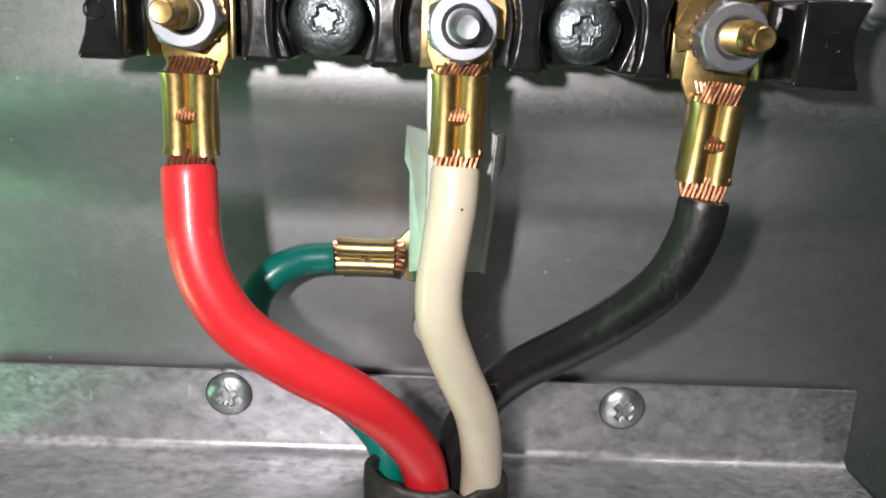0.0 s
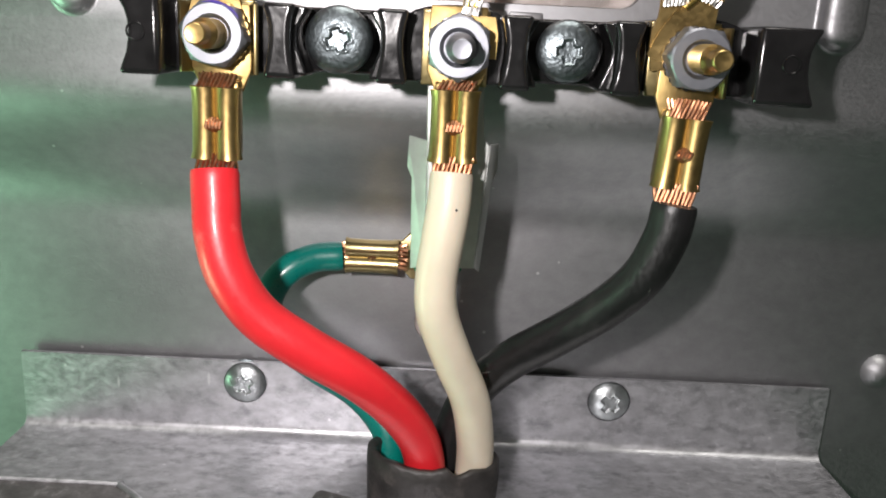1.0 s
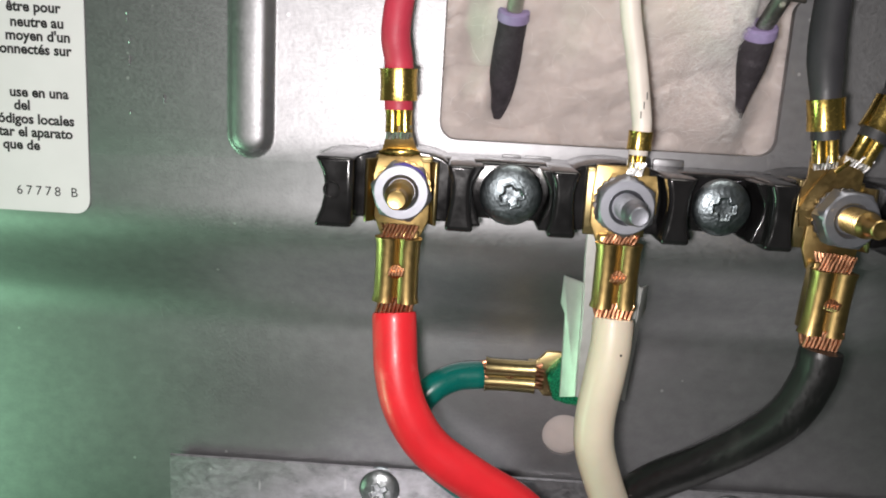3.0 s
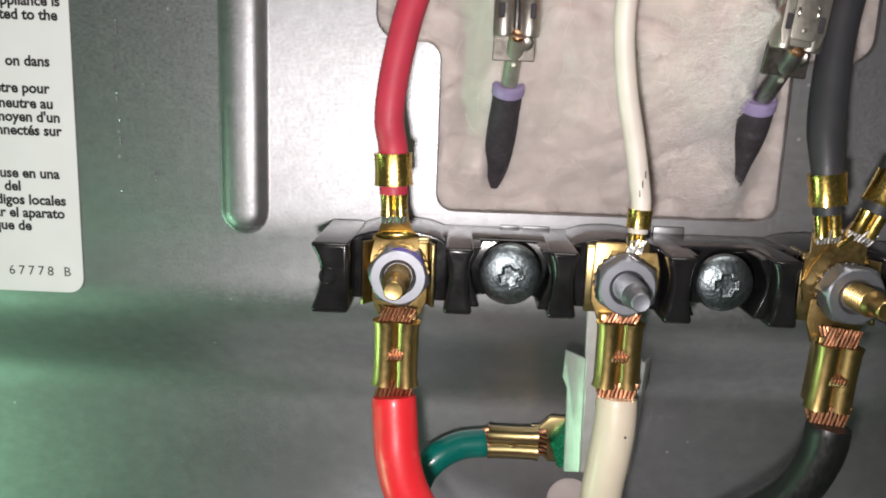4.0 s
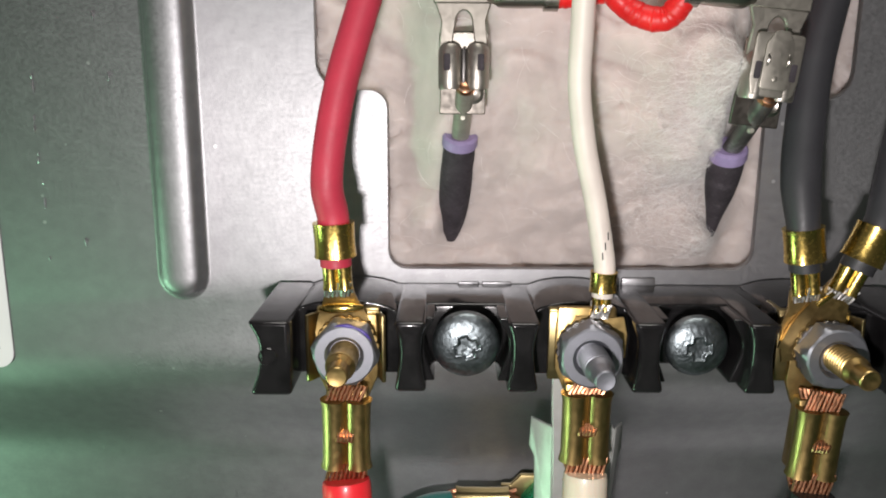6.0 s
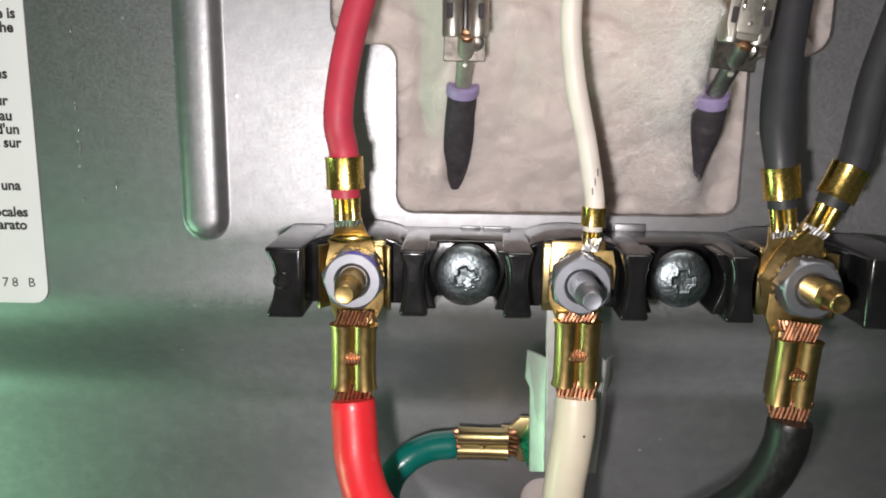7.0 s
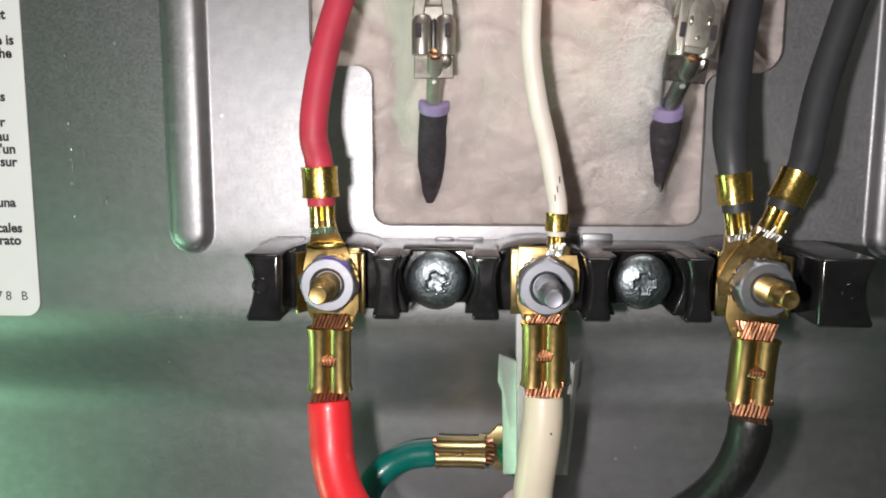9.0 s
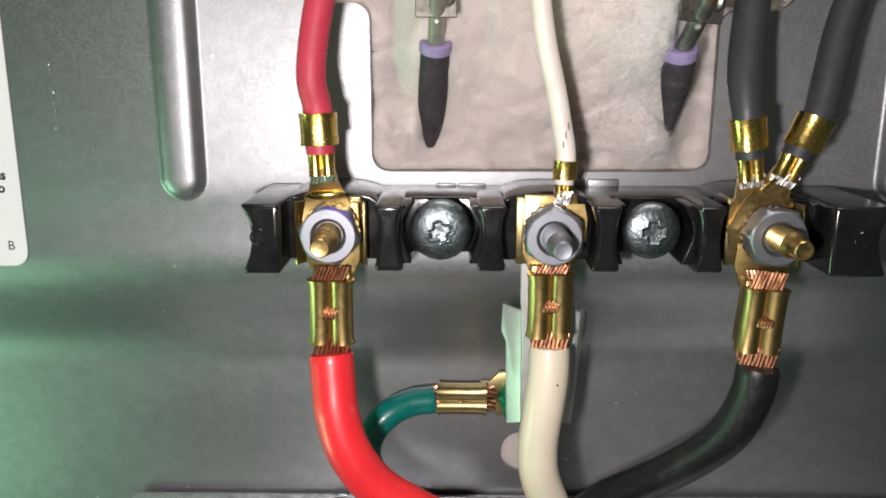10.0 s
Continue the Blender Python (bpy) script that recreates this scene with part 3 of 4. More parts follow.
# ---- cord bracket ----
bracket = thing("cord_bracket", (-2.4, 12, -80), "mottled galvanised L-shaped cord bracket screwed to the steel back", "bracket")
part("screw_flange", sheet([(11.9, -70.4), (11.9, -78), (11.9, -85.4)], -1.0, -91.6, 87.7), BRACKET, bracket)
part("shelf", sheet([(11.9, -85.4)] + arc(8.7, -85.4, 3.2, 0, -90, 12)[1:] + [(-36.0, -88.6)], -1.0, -91.6, 87.7), BRACKET, bracket, angle=60)
bm = prism(rounded(-7.2, 7.2, -3.0, 3.0, 1.0), 0.6, -0.9, 0.3)
tab = part("raised_tab", moved(bm, Matrix.Translation((-30.5, -20.0, -87.8)) @ pose(0, 0, 0, -90, 0, 0)), WORN, bracket, "worn dark raised tab")
rim = [(-30.5 + x, -20.0 + y, -87.0) for x, y in rounded(-7.2, 7.2, -3.0, 3.0, 1.0)]
part("tab_rim", tube(bmesh.new(), rim + rim[:1], 0.45, 8, caps=False), BRACKET, tab)
front = thing("cover_flange", (-78, -30, -88), "scuffed steel cover flange lying on the cord bracket", "flange")
bm = prism([(-62, -19), (-62, 0), (16.0, 0), (19.0, -1.2), (27, -9.5), (27, -19)], 1.2, -0.6, 0.5)
part("flange_plate", moved(bm, Matrix.Translation((-78, -15.6, -86.2)) @ pose(0, 0, 0, -90, 0, 0)), WORN, front)
rim = spline([(-140, -15.6, -85.7), (-100, -15.6, -85.7), (-64, -15.6, -85.7), (-59.5, -16.6, -85.7), (-51.2, -25.0, -85.7), (-51, -34, -85.7)], 6)
part("rolled_edge", tube(bmesh.new(), rim, 0.7, 10), BRACKET, front)
part("flange_screw", moved(screw_head(0, 0, 0, 3.6, 2.4, 0.4, 1.5, 0.5), Matrix.Translation((-91.5, -25.0, -85.6)) @ pose(0, 0, 0, -90, 0, 0)), SCREW, front)

# ---- clamp round the cord ----
clamp = thing("strain_relief", (0, -14, -88), "two-piece steel strain relief clamp gripping the cord", "clamp")
for sgn in (-1, 1):
    ear = moved(prism(rounded(-5, 5, -4, 4, 2.5), 1.2, -1.2, 0.4), Matrix.Translation((sgn * 18.5, -15, -90)) @ pose(0, 0, 0, 15, 0, sgn * 20))
    part("ear", ear, WORN, clamp)
    part("clamp_screw", lathe(bmesh.new(), [(2.6, -15), (2.6, -17.5), (2.0, -18.2), (0.4, -18.4)], sgn * 18.5, -90, 20), SCREW, clamp)
bm = bmesh.new()
band = [(14.2 * math.cos(2 * math.pi * k / 40), -14 + 9.6 * math.sin(2 * math.pi * k / 40), -89.0) for k in range(41)]
part("collar", tube(bm, band, 1.4, 10, caps=False), RUBBER, clamp)


# ---- power cord ----
def lug_matrix(cx, cz, lean, tip=0.0):
    return Matrix.Translation((cx, 0, cz)) @ pose(0, 0, 0, tip, lean, 0)


def barrel(half, r, y, z0, z1, flare=0.07, n=14):
    """A rolled two-lobe crimp along z."""
    open_at = math.degrees(math.acos(-half / r)) if half < r else 179
    out = []
    for k in range(n + 1):
        a = radians(-open_at + 2 * open_at * k / n)
        out.append((half + r * math.cos(a), r * math.sin(a)))
    for k in range(n + 1):
        a = radians(180 - open_at + 2 * open_at * k / n)
        out.append((-half + r * math.cos(a), r * math.sin(a)))
    bm = bmesh.new()
    rows = []
    for t, s in ((0, 1 + flare), (0.1, 1.0), (0.4, 0.985), (0.5, 0.98), (0.6, 0.985), (0.9, 1.0), (1, 1 + flare)):
        z = z0 + (z1 - z0) * t
        rows.append([bm.verts.new((x * s, y + d * s, z)) for x, d in out])
    m = len(out)
    for a, b in zip(rows, rows[1:]):
        for k in range(m):
            bm.faces.new((a[k], a[(k + 1) % m], b[(k + 1) % m], b[k]))
    bm.faces.new(rows[0][::-1]), bm.faces.new(rows[-1])
    return bm


def cord_lug(parent, cx, cz, lean, seed):
    m = lug_matrix(cx, cz, lean)
    tongue = prism([(-4.6, 4.6), (-4.9, 0), (-4.9, -5.8), (-3.9, -8.2), (-3.4, -9.5), (3.4, -9.5), (3.9, -8.2), (4.9, -5.8), (4.9, 0), (4.6, 4.6)], -17.85, -18.9, 0.25)
    heel = prism([(-3.4, -7.5), (3.4, -7.5), (3.4, -20), (-3.4, -20)], -18.4, -21.5, 0.5)
    lug = part("crimp_lug", moved(merged(tongue, heel, barrel(1.85, 2.1, -22.3, -8.6, -20.2)), m), BRASS, parent, "brass crimp lug with copper showing at its hole")
    bm = bmesh.new()
    strands(bm, (0, -22.0, -9.5), (0, -21.4, -6.5 - cz * 0.6), 18, (2.6, 0.9), 0.30, 1.3, seed)
    strands(bm, (0, -22.4, -19.3), (0, -22.6, -23.2), 18, (2.9, 1.2), 0.33, 0.9, seed + 1)
    for k in range(5):
        x = -1.1 + 0.55 * k
        tube(bm, [(x - 0.35, -23.5, -15.5), (x - 0.1, -24.15, -14.9), (x + 0.1, -24.15, -14.1), (x + 0.35, -23.5, -13.5)], 0.38, 8)
    tagged(part("bare_copper", moved(bm, m), COPPER, parent, "bright twisted bare copper strands"), kind="stuff")


cord = thing("power_cord", (0, -14, -100), "four-wire power cord with stripped red, white, black and green conductors", "power cord")


def conductor(name, pts, r, mat, label, dense=8, uneven=0.02):
    path = spline(pts, dense)
    radii = [r] * len(path)
    radii[0] = r * 0.96
    return part(name, tube(bmesh.new(), path, radii, 28, uneven=uneven), mat, cord, label, angle=60)


red = conductor("red_conductor", [(-38.2, -24.2, -21.8), (-37.7, -25.5, -27), (-37.0, -27, -32.3), (-34.9, -28, -38.7), (-30.4, -28, -45.3), (-22.8, -27, -51.1), (-13.4, -24, -57.9),
                                  (-5.8, -19, -67.1), (-1.9, -16, -76.1), (-1.0, -15, -90)], 3.9, RED, "glossy red insulated conductor")
white = conductor("white_conductor", [(0.5, -24, -20.4), (0.3, -25, -25.4), (-0.4, -25.5, -31.2), (-1.2, -25.5, -38.8), (-0.6, -25, -44.9), (2.2, -23, -52.8), (5.9, -19.5, -62),
                                      (7.5, -16.5, -70.3), (8.0, -14.5, -77.9), (7.5, -14, -90)], 3.6, CREAM, "cream white insulated conductor")
BLACK_LINE = [(37.6, -24, -23.7), (36.8, -24, -29.3), (33.9, -23, -36.7), (28.7, -20, -43.6), (21.3, -16, -50.8), (13.4, -12, -57.9), (7.5, -9.5, -65.4),
                                      (3.8, -9.5, -74.1), (2.5, -10, -90)]
black = conductor("black_conductor", BLACK_LINE, 3.75, BLACK, "scuffed matt black insulated conductor")
green = conductor("green_conductor", [(-20.6, 5, -43.4), (-25.8, 4, -43.8), (-30.6, 2, -45.7), (-34.0, 0.5, -49.7), (-34.7, -0.5, -54.8), (-31.6, -1, -60.0), (-24.7, -2.5, -65.0),
                                      (-15.8, -5, -69.3), (-9.8, -8, -75.0), (-8.4, -10, -82), (-7, -12, -92)], 3.0, GREEN, "teal green insulated ground conductor")
part("dark_speck", lathe(bmesh.new(), [(0.2, -28.6), (0.2, -28.72), (0.05, -28.75)], 1.5, -25.6, 12), INK, white)
black_path = spline(BLACK_LINE, 8)
rnd = random.Random(3)
for k in range(9):
    n0 = rnd.randint(12, 44)
    side = rnd.uniform(-0.7, 0.7)
    line = []
    for j in range(6):
        q, q2 = black_path[n0 + j // 2], black_path[n0 + j // 2 + 1]
        q = q.lerp(q2, (j % 2) / 2)
        d = (q2 - black_path[n0 + j // 2]).normalized()
        across = Vector((0, -1, 0)).cross(d).normalized()
        a = side + 0.10 * j * (1 if k % 2 else -1)
        line.append(q + 3.78 * (math.cos(a) * Vector((0, -1, 0)) + math.sin(a) * across))
    part("scuff", tube(bmesh.new(), line, [0.02, 0.06, 0.08, 0.07, 0.05, 0.02], 6), SCUFF, black)
cord_lug(red, -38.1, 0.0, 0.5, 1)
cord_lug(white, 0.5, 1.4, 0.0, 11)
cord_lug(black, 38.9, -1.2, 3.5, 21)
# ground lug lies across
gm = Matrix.Translation((-1.5, 27.3, -43.4)) @ pose(0, 0, 0, 0, 90, 0)
tongue = prism([(-5.2, 5.0), (-5.2, -5.0), (-3.0, -7), (-3.0, -9), (3.0, -9), (3.0, -7), (5.2, -5.0), (5.2, 5.0)], -18.0, -19.2, 0.25)
part("ground_lug", moved(merged(tongue, barrel(1.6, 2.0, -21.5, -7.6, -18.4)), gm), BRASS_PLATE, green, "brass crimp lug lying across the steel")
bm = bmesh.new()
strands(bm, (0, -21.4, -8.6), (0, -21.0, -5.8), 10, (2.0, 0.8), 0.42, 0.8, 31)
strands(bm, (0, -21.6, -17.8), (0, -21.8, -20.6), 10, (2.2, 1.0), 0.44, 0.6, 32)
tube(bm, [(0.3, -22.6, -13.6), (0, -23.0, -13.0), (-0.3, -22.6, -12.4)], 0.4, 6)
tagged(part("bare_copper", moved(bm, gm), COPPER, green, "dull twisted bare copper strands"), kind="stuff")

# the jacket: an oval rubber sleeve, cut unevenly at the top
bm = bmesh.new()
rings = []
for z, wx, wy, inner in ((-130, 12.2, 7.6, 0), (-100, 12.3, 7.7, 0), (-90, 12.5, 7.8, 0), (-84, 12.7, 8.0, 0), (-79, 12.9, 8.2, 0), (-76.9, 12.8, 8.1, 0), (-76.4, 12.4, 7.7, 1), (-76.5, 11.4, 6.7, 1), (-77.2, 10.9, 6.2, 1), (-84, 10.8, 6.1, 1)):
    ring = []
    for k in range(56):
        a = 2 * math.pi * k / 56
        cut = 0.0
        if z > -80:
            cut = -1.0 * math.cos(a) + 0.3 * math.sin(a) - 0.9 * math.exp(-((a - 5.15) / 0.13) ** 2) + 0.9 * math.exp(-((a - 4.9) / 0.12) ** 2) + 0.5 * noise.noise(Vector((math.cos(a) * 2, math.sin(a) * 2, 4.0))) + 0.35 * noise.noise(Vector((math.cos(a) * 7, math.sin(a) * 7, 1.0)))
        wob = 1 + 0.03 * noise.noise(Vector((math.cos(a) * 2, math.sin(a) * 2, z * 0.08)))
        ring.append(bm.verts.new((wx * wob * math.cos(a), -13.6 + wy * wob * math.sin(a), z + cut)))
    rings.append(ring)
for a, b in zip(rings, rings[1:]):
    for k in range(56):
        bm.faces.new((a[k], a[(k + 1) % 56], b[(k + 1) % 56], b[k]))
bm.faces.new(rings[-1])
part("jacket", bm, RUBBER, cord, "black rubber outer jacket cut back unevenly", angle=60)


# ---- ground strap ----
strap = thing("ground_strap", (0, -12, -20), "bent zinc plated grounding strip hanging from the middle stud", "ground strap")
bm = prism([(-4.2, 3), (5.4, 3), (5.4, -9), (5.9, -15.4), (7.0, -16.8), (6.4, -24), (5.6, -39), (-3.4, -39), (-3.6, -24), (-3.8, -16.8), (-4.0, -15.4), (-4.2, -9)], -14.6, -15.5, 0.2, 1)
part("web", bm, STRAP, strap)
for pts, name in (([(-3.8, -15.4, -16.4), (-3.4, -15.4, -39.0), (-6.0, -13.0, -40.2), (-6.4, -12.6, -23.5), (-7.3, -12.2, -21.5), (-7.1, -12.4, -16.0)], "flange"),
                  ([(7.0, -15.4, -16.6), (5.6, -15.4, -39.0), (6.6, -13.2, -40.2), (7.9, -13.2, -23.5), (8.7, -13.0, -21.5), (8.7, -13.0, -16.6)], "flange")):
    bm = bmesh.new()
    a = [bm.verts.new(p) for p in pts]
    f = bm.faces.new(a)
    got = bmesh.ops.extrude_face_region(bm, geom=[f])
    bmesh.ops.translate(bm, vec=(0, 0.9, 0), verts=[v for v in got["geom"] if isinstance(v, bmesh.types.BMVert)])
    part(name, soften(bm, 0.15, seg=1), STRAP, strap)
gs = thing("ground_screw", (-1.5, 6, -43.4), "green hex grounding screw through the brass ground lug", "screw")
part("hex_head", lathe(bmesh.new(), [(2.0, 8), (5.4, 8), (5.4, 4.5), (4.6, 3.8), (1.0, 3.6)], -1.2, -43.8, 48, hex_radius(0.2)), GREEN_SCREW, gs)
part("shank", lathe(bmesh.new(), [(2.3, 6), (2.3, 16)], -1.2, -43.8, 12), GREEN_SCREW, gs)


# ---- appliance leads ----
def lead(name, pts, r, mat, label, m, wide, y, z_neck, z_mid, z_low, z_top, seed, crimp=BRIGHT_BRASS, lift=0.0):
    """An insulated wire with a crimped ring terminal that comes down onto a stud. wide: half the collar's width."""
    at = m @ Vector((0, y, z_top))
    ob = thing(name, at, label, "wire", "appliance leads on the terminal block")
    path = spline([m @ Vector((0, y, z_mid - 0.2)), m @ Vector((0, y, z_low + 1.5)), m @ Vector((0, y, z_top + 1.0))] + pts, 8)
    fit_in = min(r, 0.8 * wide)
    radii = [fit_in if k < 16 else fit_in + (r - fit_in) * min(1, (k - 15) / 8) for k in range(len(path))]
    part("insulation", tube(bmesh.new(), path, radii, 24, uneven=0.02), mat, ob, angle=60)
    part("insulation_crimp", moved(barrel(wide * 0.1, wide * 0.9, y, z_low, z_top, 0.03, 20), m), crimp, ob, "bright brass insulation crimp")
    small = wide * 0.34
    part("wire_crimp", moved(barrel(small, small * 1.15, y + 0.3, z_neck, z_mid, 0.05), m), crimp, ob)
    bm = strands(bmesh.new(), (0, y + 0.2, z_neck + 1.2), (0, y + 0.6, z_neck - 1.1), 14, (small * 1.7, 0.6), 0.26, 0.5, seed)
    tagged(part("strand_ends", moved(bm, m), TIN, ob, "tinned strand ends"), kind="stuff")
    t = bmesh.new()
    rows = []
    w0 = small * 1.9
    for z, yy, w in ((z_neck + 1.0, y + 1.1, w0), (z_neck - 1.0, y + 1.2, w0 * 1.15), (z_neck - 2.6, (y - 19.0) / 2, w0 * 1.4), (4.6, -19.6 - lift, 3.9), (2.0, -19.9 - lift, 4.5), (-2, -19.9 - lift, 4.5)):
        rows.append([t.verts.new((-w, yy, z)), t.verts.new((w, yy, z)), t.verts.new((w, yy + 0.5, z)), t.verts.new((-w, yy + 0.5, z))])
    for p, q in zip(rows, rows[1:]):
        for k in range(4):
            t.faces.new((p[k], p[(k + 1) % 4], q[(k + 1) % 4], q[k]))
    t.faces.new(rows[0][::-1]), t.faces.new(rows[-1])
    tongue = part("tongue", moved(soften(t, 0.2, seg=1), m), BRASS, ob)
    ridge = z_neck * 0.5 + 1.2
    if mat is RED_LEAD:
        part("fold_ridge", moved(tube(bmesh.new(), [(-w0 * 1.7, -20.3 - lift, ridge), (-w0 * 0.9, -20.9 - lift, ridge + 0.15), (w0 * 0.9, -20.9 - lift, ridge + 0.15), (w0 * 1.7, -20.3 - lift, ridge)], [0.35, 0.8, 0.8, 0.35], 12), m), crimp, tongue)
    return ob


lead("red_lead", [(-40.2, -23.5, 26), (-39.6, -23, 32.7), (-37.9, -22, 41.2), (-35.7, -21, 48.8), (-33.0, -20, 57.1), (-29, -18, 68), (-24, -14, 90)], 2.45, RED_LEAD,
     "dark red insulated lead crimped in a brass ring terminal", lug_matrix(-38.6, 0, -2.5), 3.15, -22.6, 9.8, 13.8, 15.1, 20.4, 41)
lead("white_lead", [(2.0, -20, 17.2), (0.7, -20, 23.7), (-1.4, -21, 31.9), (-2.8, -22, 40.7), (-2.9, -23, 49.1), (-2.9, -24, 57), (-2.5, -24, 70), (-1, -22, 92)], 1.72, WHITE_LEAD,
     "off-white insulated lead with dark scuffs crimped in brass", lug_matrix(2.3, 0, 1.5), 2.1, -20.2, 5.8, 8.4, 9.1, 12.3, 51)
lead("black_lead", [(32.8, -18.6, 26.4), (33.4, -16.5, 32.6), (35.2, -13.5, 45.1), (38.2, -11.5, 58.5), (41, -10, 72), (44, -10, 94)], 3.0, GREY_LEAD,
     "thick charcoal insulated lead crimped in a brass ring terminal", lug_matrix(36.2, 0, -9.0), 3.1, -20.4, 9.0, 13.2, 14.6, 19.9, 61)
lead("black_lead", [(46.6, -19, 26.1), (48.6, -17, 33.6), (51.1, -15.5, 41), (54.5, -14, 51), (58.5, -13, 63), (66, -12, 90)], 2.75, GREY_LEAD,
     "thick charcoal insulated lead splayed outward from its stud", lug_matrix(36.0, 0, 23), 3.25, -21.2, 10.2, 14.4, 15.8, 21.4, 71, lift=0.55)
tagged(part("yellow_strip", moved(box(-1.6, 1.6, -21.2, -21.8, -0.35, 0.35, 0.1), Matrix.Translation((37.2, 0, 8.4)) @ pose(0, 0, 0, 0, -42, 0)), BRIGHT_BRASS),
       "thin bright brass burr lying across a terminal tongue", "burr")
bm = bmesh.new()
rnd = random.Random(9)
for k in range(3):
    x, z = 2.0 + k * 0.35, 14.5 + k * 1.6
    tube(bm, [(x, -21.75, z), (x - 0.1, -21.8, z + 1.2)], 0.09, 6)
tagged(part("pen_marks", bm, INK), "small dark pen marks on the off-white lead", "marks")


# ---- oven element terminals and push-on connectors ----
def element(cx, cz, lean, label, deep=0.0, base=(-1.3, 4.6, -18.8), pin_mat=PIN, radii=(1.0, 1.7, 2.2, 2.5, 2.7, 2.8, 2.85, 2.9, 2.9, 2.9, 2.9)):
    ob = thing("element_terminal", (cx, -5, cz), label, "element terminal", "heating element terminals")
    m = Matrix.Translation((cx, deep, cz)) @ pose(0, 0, 0, 0, lean, 0)
    base, end = Vector(base), Vector((0, -5.5, 0))
    d = (end - base).normalized()
    path = [base.lerp(end, k / 10) for k in range(11)]
    part("sheath", moved(tube(bmesh.new(), path, radii, 22, uneven=0.12), m), SHEATH, ob, "sooty black metal sheath")
    part("seal", moved(tube(bmesh.new(), [end - d * 0.3, end, end + d * 1.4, end + d * 1.8], [3.0, 3.1, 3.0, 2.6], 24), m), PURPLE, ob, "purple end seal")
    tip = Vector((0.7, -15.9, 9.9))
    pin = part("pin", moved(tube(bmesh.new(), [end, end.lerp(tip, 0.25), end.lerp(tip, 0.6), end.lerp(tip, 0.9), tip], [1.5, 1.5, 1.48, 1.48, 1.4], 18), m), pin_mat, ob, "nickel terminal pin")
    up = (tip - end).normalized()
    part("pin_end", moved(tube(bmesh.new(), [tip - up * 0.9, tip - up * 0.2, tip + up * 0.25, tip + up * 0.4], [1.52, 1.52, 1.1, 0.4], 18), m), COPPER, pin, "coppery burnt pin end")
    part("pin_dimple", moved(lathe(bmesh.new(), [(0.55, -11.5), (0.55, -12.5), (0.35, -12.75)], 0.35, 4.6, 16), m), PIN, pin)
    blade = prism([(-3.4, 5.2), (3.9, 5.2), (3.9, 18), (-3.1, 18)], -12.4, -13.2, 0.15, 1)
    part("blade", moved(blade, m), BLADE, ob, "heat-darkened flat blade")
    rivet = lathe(bmesh.new(), [(1.6, -13.1), (1.6, -13.7), (1.1, -13.9), (0.3, -13.6)], 2.0, 8.4, 20)
    part("rivet", moved(rivet, m), NICKEL, ob)
    return m


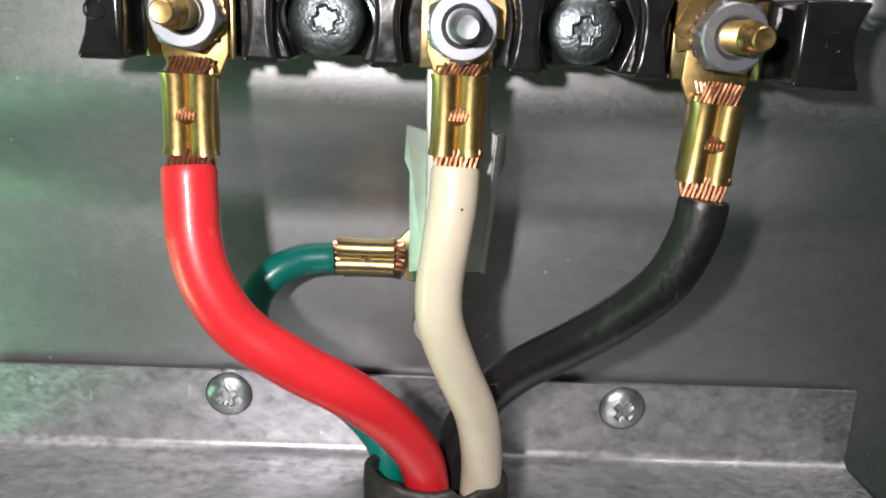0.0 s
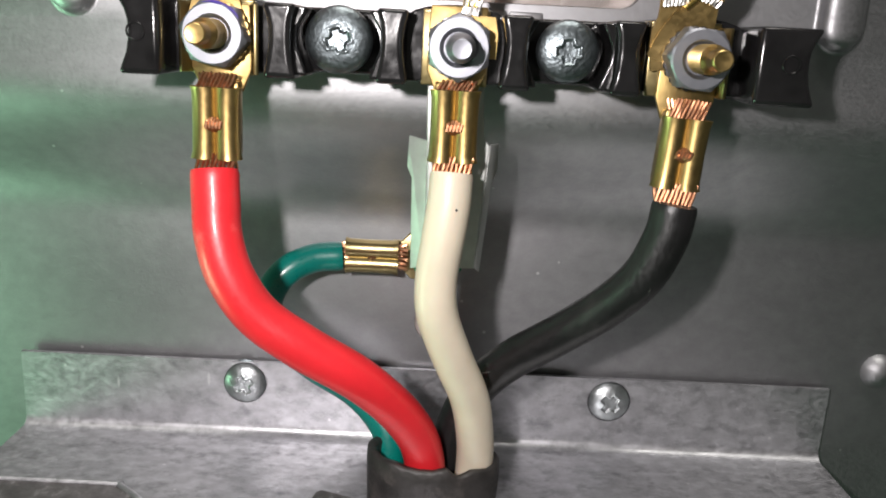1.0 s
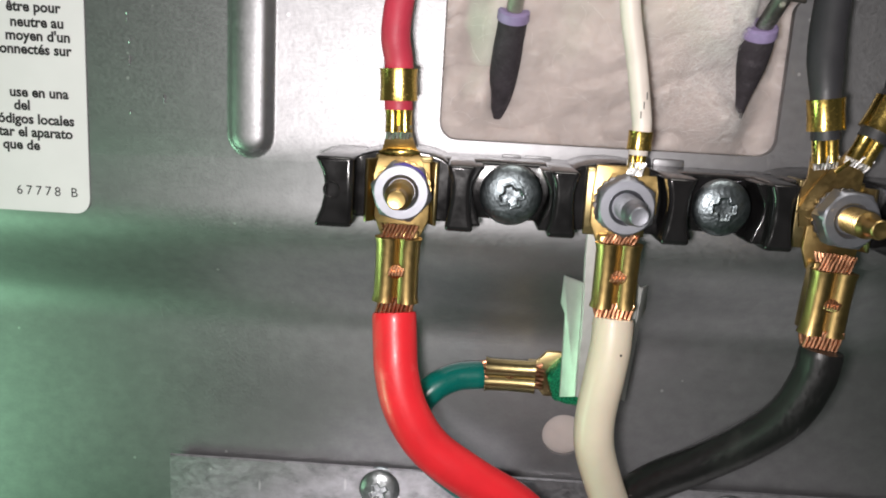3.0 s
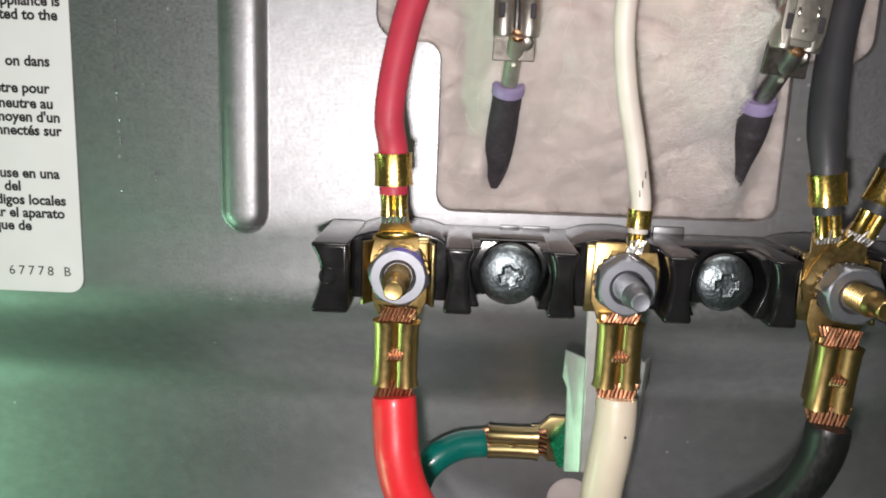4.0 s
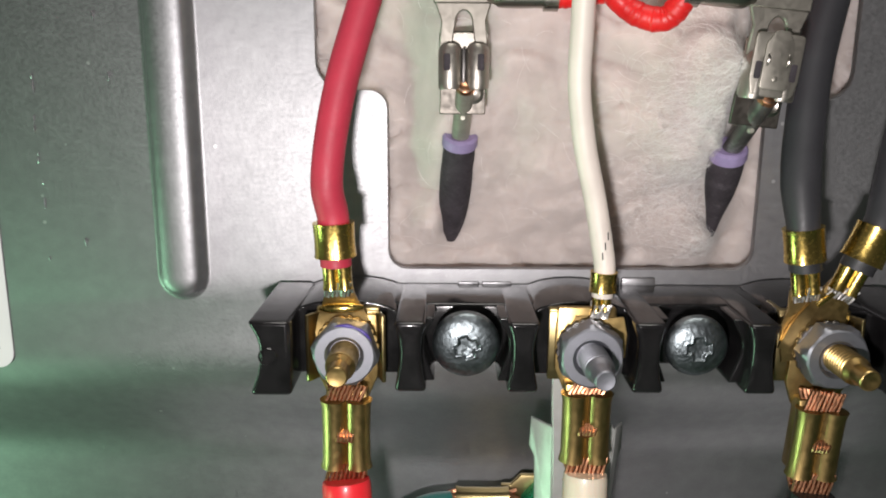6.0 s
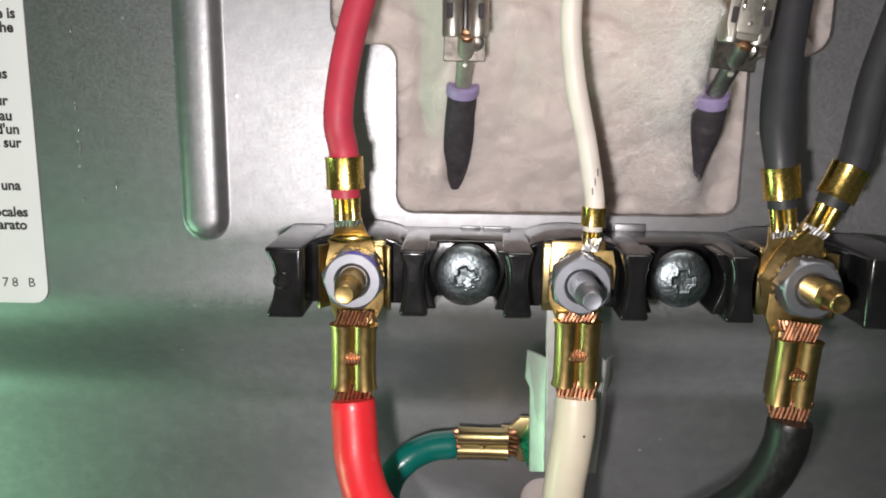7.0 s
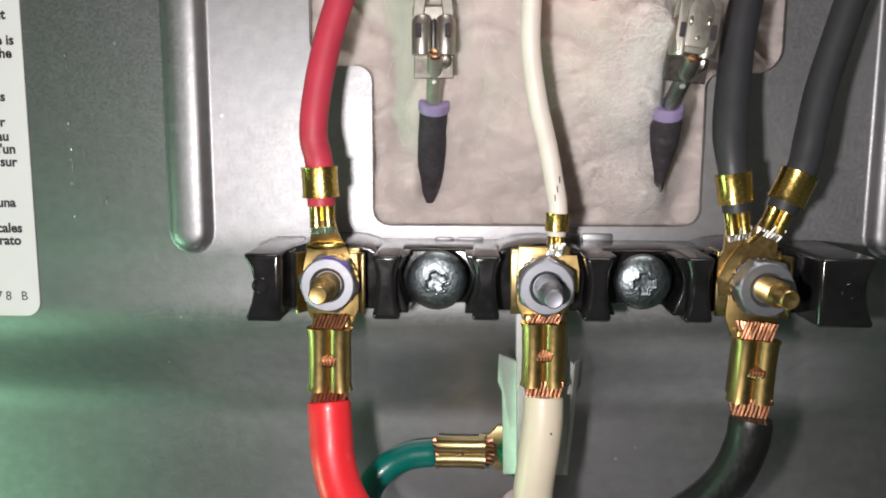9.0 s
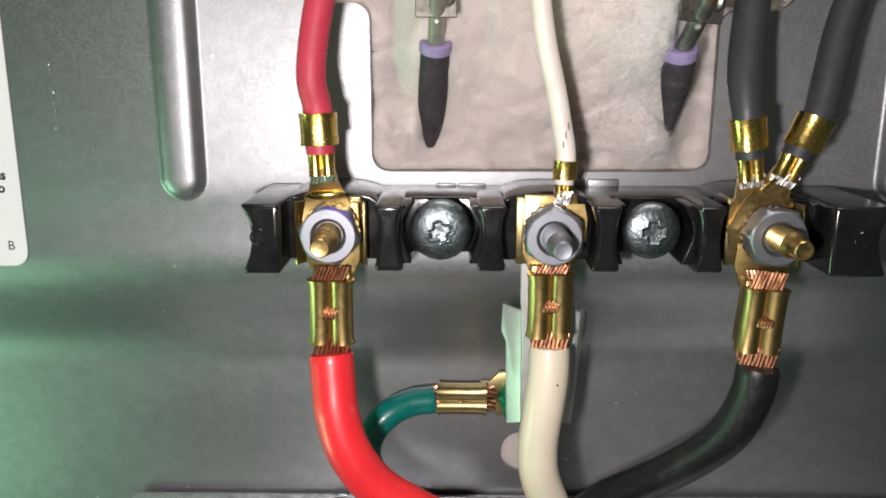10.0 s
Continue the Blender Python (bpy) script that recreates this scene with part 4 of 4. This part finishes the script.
def connector(m, flip, wire, label):
    ob = thing("push_on_connector", m @ Vector((0, -16, 18)), label, "connector", "push-on connectors")
    body = [prism([(-3.5, 9.5), (4.2, 9.5), (4.2, 17.8), (-3.5, 17.8)], -13.9, -14.7, 0.2, 1)]
    for x in (-1.75, 2.45):
        roll = [(x, -15.4, 9.2), (x, -15.4, 9.5), (x, -15.4, 15.0), (x, -15.2, 15.6)]
        body.append(tube(bmesh.new(), roll, [1.75, 1.85, 1.85, 1.5], 22))
    part("receptacle", moved(merged(*body), m), SPRING, ob)
    if flip:
        back = prism(round_corners([(-2.6, 9.6), (3.3, 9.6), (3.9, 12.0), (3.9, 18.6), (-3.2, 18.6), (-3.2, 12.0)], 0.8), -16.6, -17.2, 0.25, 2)
        part("back_plate", moved(back, m), FLAG, ob)
        part("pressed_tongue", moved(prism(round_corners([(-1.7, 10.6), (2.4, 10.6), (2.4, 17.0), (1.4, 19.0), (-0.7, 19.0), (-1.7, 17.0)], 0.8), -17.1, -17.55, 0.2, 2), m), FLAG, ob)
        # two slim bright tubes stand in for the glints on the plate
        for x in (-1.1, 1.8):
            part("glint_bead", moved(tube(bmesh.new(), [(x, -17.45, 14.0), (x, -17.7, 14.5), (x, -17.7, 15.2), (x, -17.45, 15.8)], [0.1, 0.24, 0.24, 0.1], 8), m), NICKEL, ob)
        part("dimple", moved(lathe(bmesh.new(), [(0.4, -17.5), (0.4, -17.6), (0.2, -17.7)], 0.3, 12.2, 12), m), FLAG, ob)
    else:
        part("spring_tongue", moved(box(0.1, 0.6, -14.6, -16.2, 9.0, 15.4, 0.15), m), WORN, ob)
    # solid black boxes stand in for the shade inside the side slots
    for x in (-2.2, 2.9):
        part("slot_shade", moved(box(x - 0.55, x + 0.55, -16.2, -17.35, 12.0, 14.6, 0.3), m), SHEATH, ob)
    arch = [(0.3 + 1.3 * math.cos(radians(q)), 19.0 + 2.0 * math.sin(radians(q))) for q in range(0, 181, 20)]
    legs = merged(prism([(4.1, 15.4), (3.7, 19.5), (4.5, 22.2), (-4.2, 22.2), (-3.2, 19.5), (-3.5, 15.4), (-1.5, 15.4)] + arch[::-1] + [(2.1, 15.4)], -14.2, -15.1, 0.2, 1),
                  prism([(-4.4, 22.0), (4.6, 22.0), (4.6, 25.8), (-4.4, 25.0)], -14.2, -15.2, 0.25, 1))
    part("flag", moved(legs, m), FLAG, ob)
    part("flag_fold", moved(prism([(-3.0, 25.2), (4.0, 25.2), (4.0, 26.8), (0.8, 26.4), (0.2, 26.8), (-3.0, 26.6)], -13.5, -15.4, 0.3, 1), m), FLAG, ob)
    s = -1 if flip else 1
    crimp = [(s * 4.0, -15.0, 23.2), (s * 5.5, -15.6, 23.2), (s * 7.0, -16.2, 23.0), (s * 12.5, -16.4, 23.0)]
    bmc = tube(bmesh.new(), spline(crimp, 5), [1.0 + 0.75 * min(1, k / 6) for k in range(16)], 16)
    for k in range(5):
        tube(bmc, [(s * (8.2 + k * 0.8), -17.4, 22.0), (s * (8.2 + k * 0.8), -18.15, 23.0), (s * (8.2 + k * 0.8), -17.4, 24.0)], 0.25, 6)
    part("wire_crimp", moved(bmc, m), NICKEL, ob)
    part("sleeve_crimp", moved(tube(bmesh.new(), [(s * 12.2, -16.4, 23), (s * 14.4, -16.4, 23)], 2.2, 16), m), NICKEL, ob)
    line = spline(wire, 40)
    folds = [1.8 * (1 + 0.07 * noise.noise(q * 0.9) + 0.05 * noise.noise(q * 2.3)) for q in line]
    part("red_wire", tube(bmesh.new(), line, folds, 24, uneven=0.06), RED_SLEEVE, ob, "bright red rubber-sleeved wire")


left_m = element(-20.1, 31.0, 0.0, "purple-sealed heating element end poking out of the insulation")
connector(left_m, False, [left_m @ Vector((13.5, -16.4, 23.0)), (-2, -17, 54.2), (4.8, -17.5, 55.6), (12, -18, 56.8), (19, -18.5, 58.3), (30, -18, 63), (44, -14, 76)], "nickel push-on connector with a red wire going sideways")
right_m = element(22.8, 30.0, 6.0, "purple-sealed heating element end half buried in glass wool", -8.0, (2.6, 3.0, -14.5), WORN, (0.7, 0.95, 1.2, 1.5, 1.85, 2.2, 2.5, 2.7, 2.85, 2.9, 2.9))
connector(right_m, True, [right_m @ Vector((-13.5, -16.4, 23.0)), (9.2, -22.5, 50.6), (5.0, -21, 51.4), (1.9, -20, 54.5), (0.6, -19, 59), (-1, -17, 68), (-4, -14, 86)], "nickel push-on connector half hidden in glass wool with a red wire")


# ---- printed label ----
label_ob = thing("instruction_label", (-140, 0, 30), "white printed instruction label with rounded corners stuck on the steel", "label")
bm = prism(rounded(-190, -102.6, -12.6, 130, 3.0), -0.02, -0.14, 0)
part("label_film", bm, PAPER, label_ob)


def words(text, x, z, size, anchor="RIGHT", bold=0.12, space=1.0):
    data = bpy.data.curves.new("line", "FONT")
    data.body, data.size, data.align_x, data.offset = text, size, anchor, bold * size * 0.28
    data.resolution_u, data.space_character = 3, space
    tmp = bpy.data.objects.new("line", data)
    me = bpy.data.meshes.new_from_object(tmp)
    bpy.data.objects.remove(tmp)
    me.transform(Matrix.Translation((x * 0.001, -0.00018, z * 0.001)) @ Matrix.Rotation(math.pi / 2, 4, "X") @ Matrix.Scale(0.001, 4))
    off = label_ob.location
    me.transform(Matrix.Translation(-off))
    me.materials.append(INK)
    ob = new("text_line", me)
    ob.parent = label_ob
    return ob


LINES = [("con los", -107.4, 58.0), ("t permit", -105.6, 49.2), ("n", -113.2, 46.7), ("appliance is", -104.2, 44.2), ("connected to the", -104.8, 41.6), ("on dans", -106.8, 33.0),
         ("être pour", -107.2, 27.9), ("neutre au", -106.6, 25.0), ("moyen d'un", -105.4, 22.4), ("connectés sur", -105.3, 19.8),
         ("use en una", -106.2, 11.4), ("del", -114.0, 8.8), ("códigos locales", -105.2, 6.1), ("conectar el aparato", -105.6, 3.5), ("que de", -112.4, 0.9)]
for text, x, z in LINES:
    words(text, x, z - 0.9, 2.75)
words("67778 B", -105.0, -9.2, 2.7, bold=0.0, space=1.45)
label_ob.location.x -= 0.0008
label_ob.location.z += 0.0003
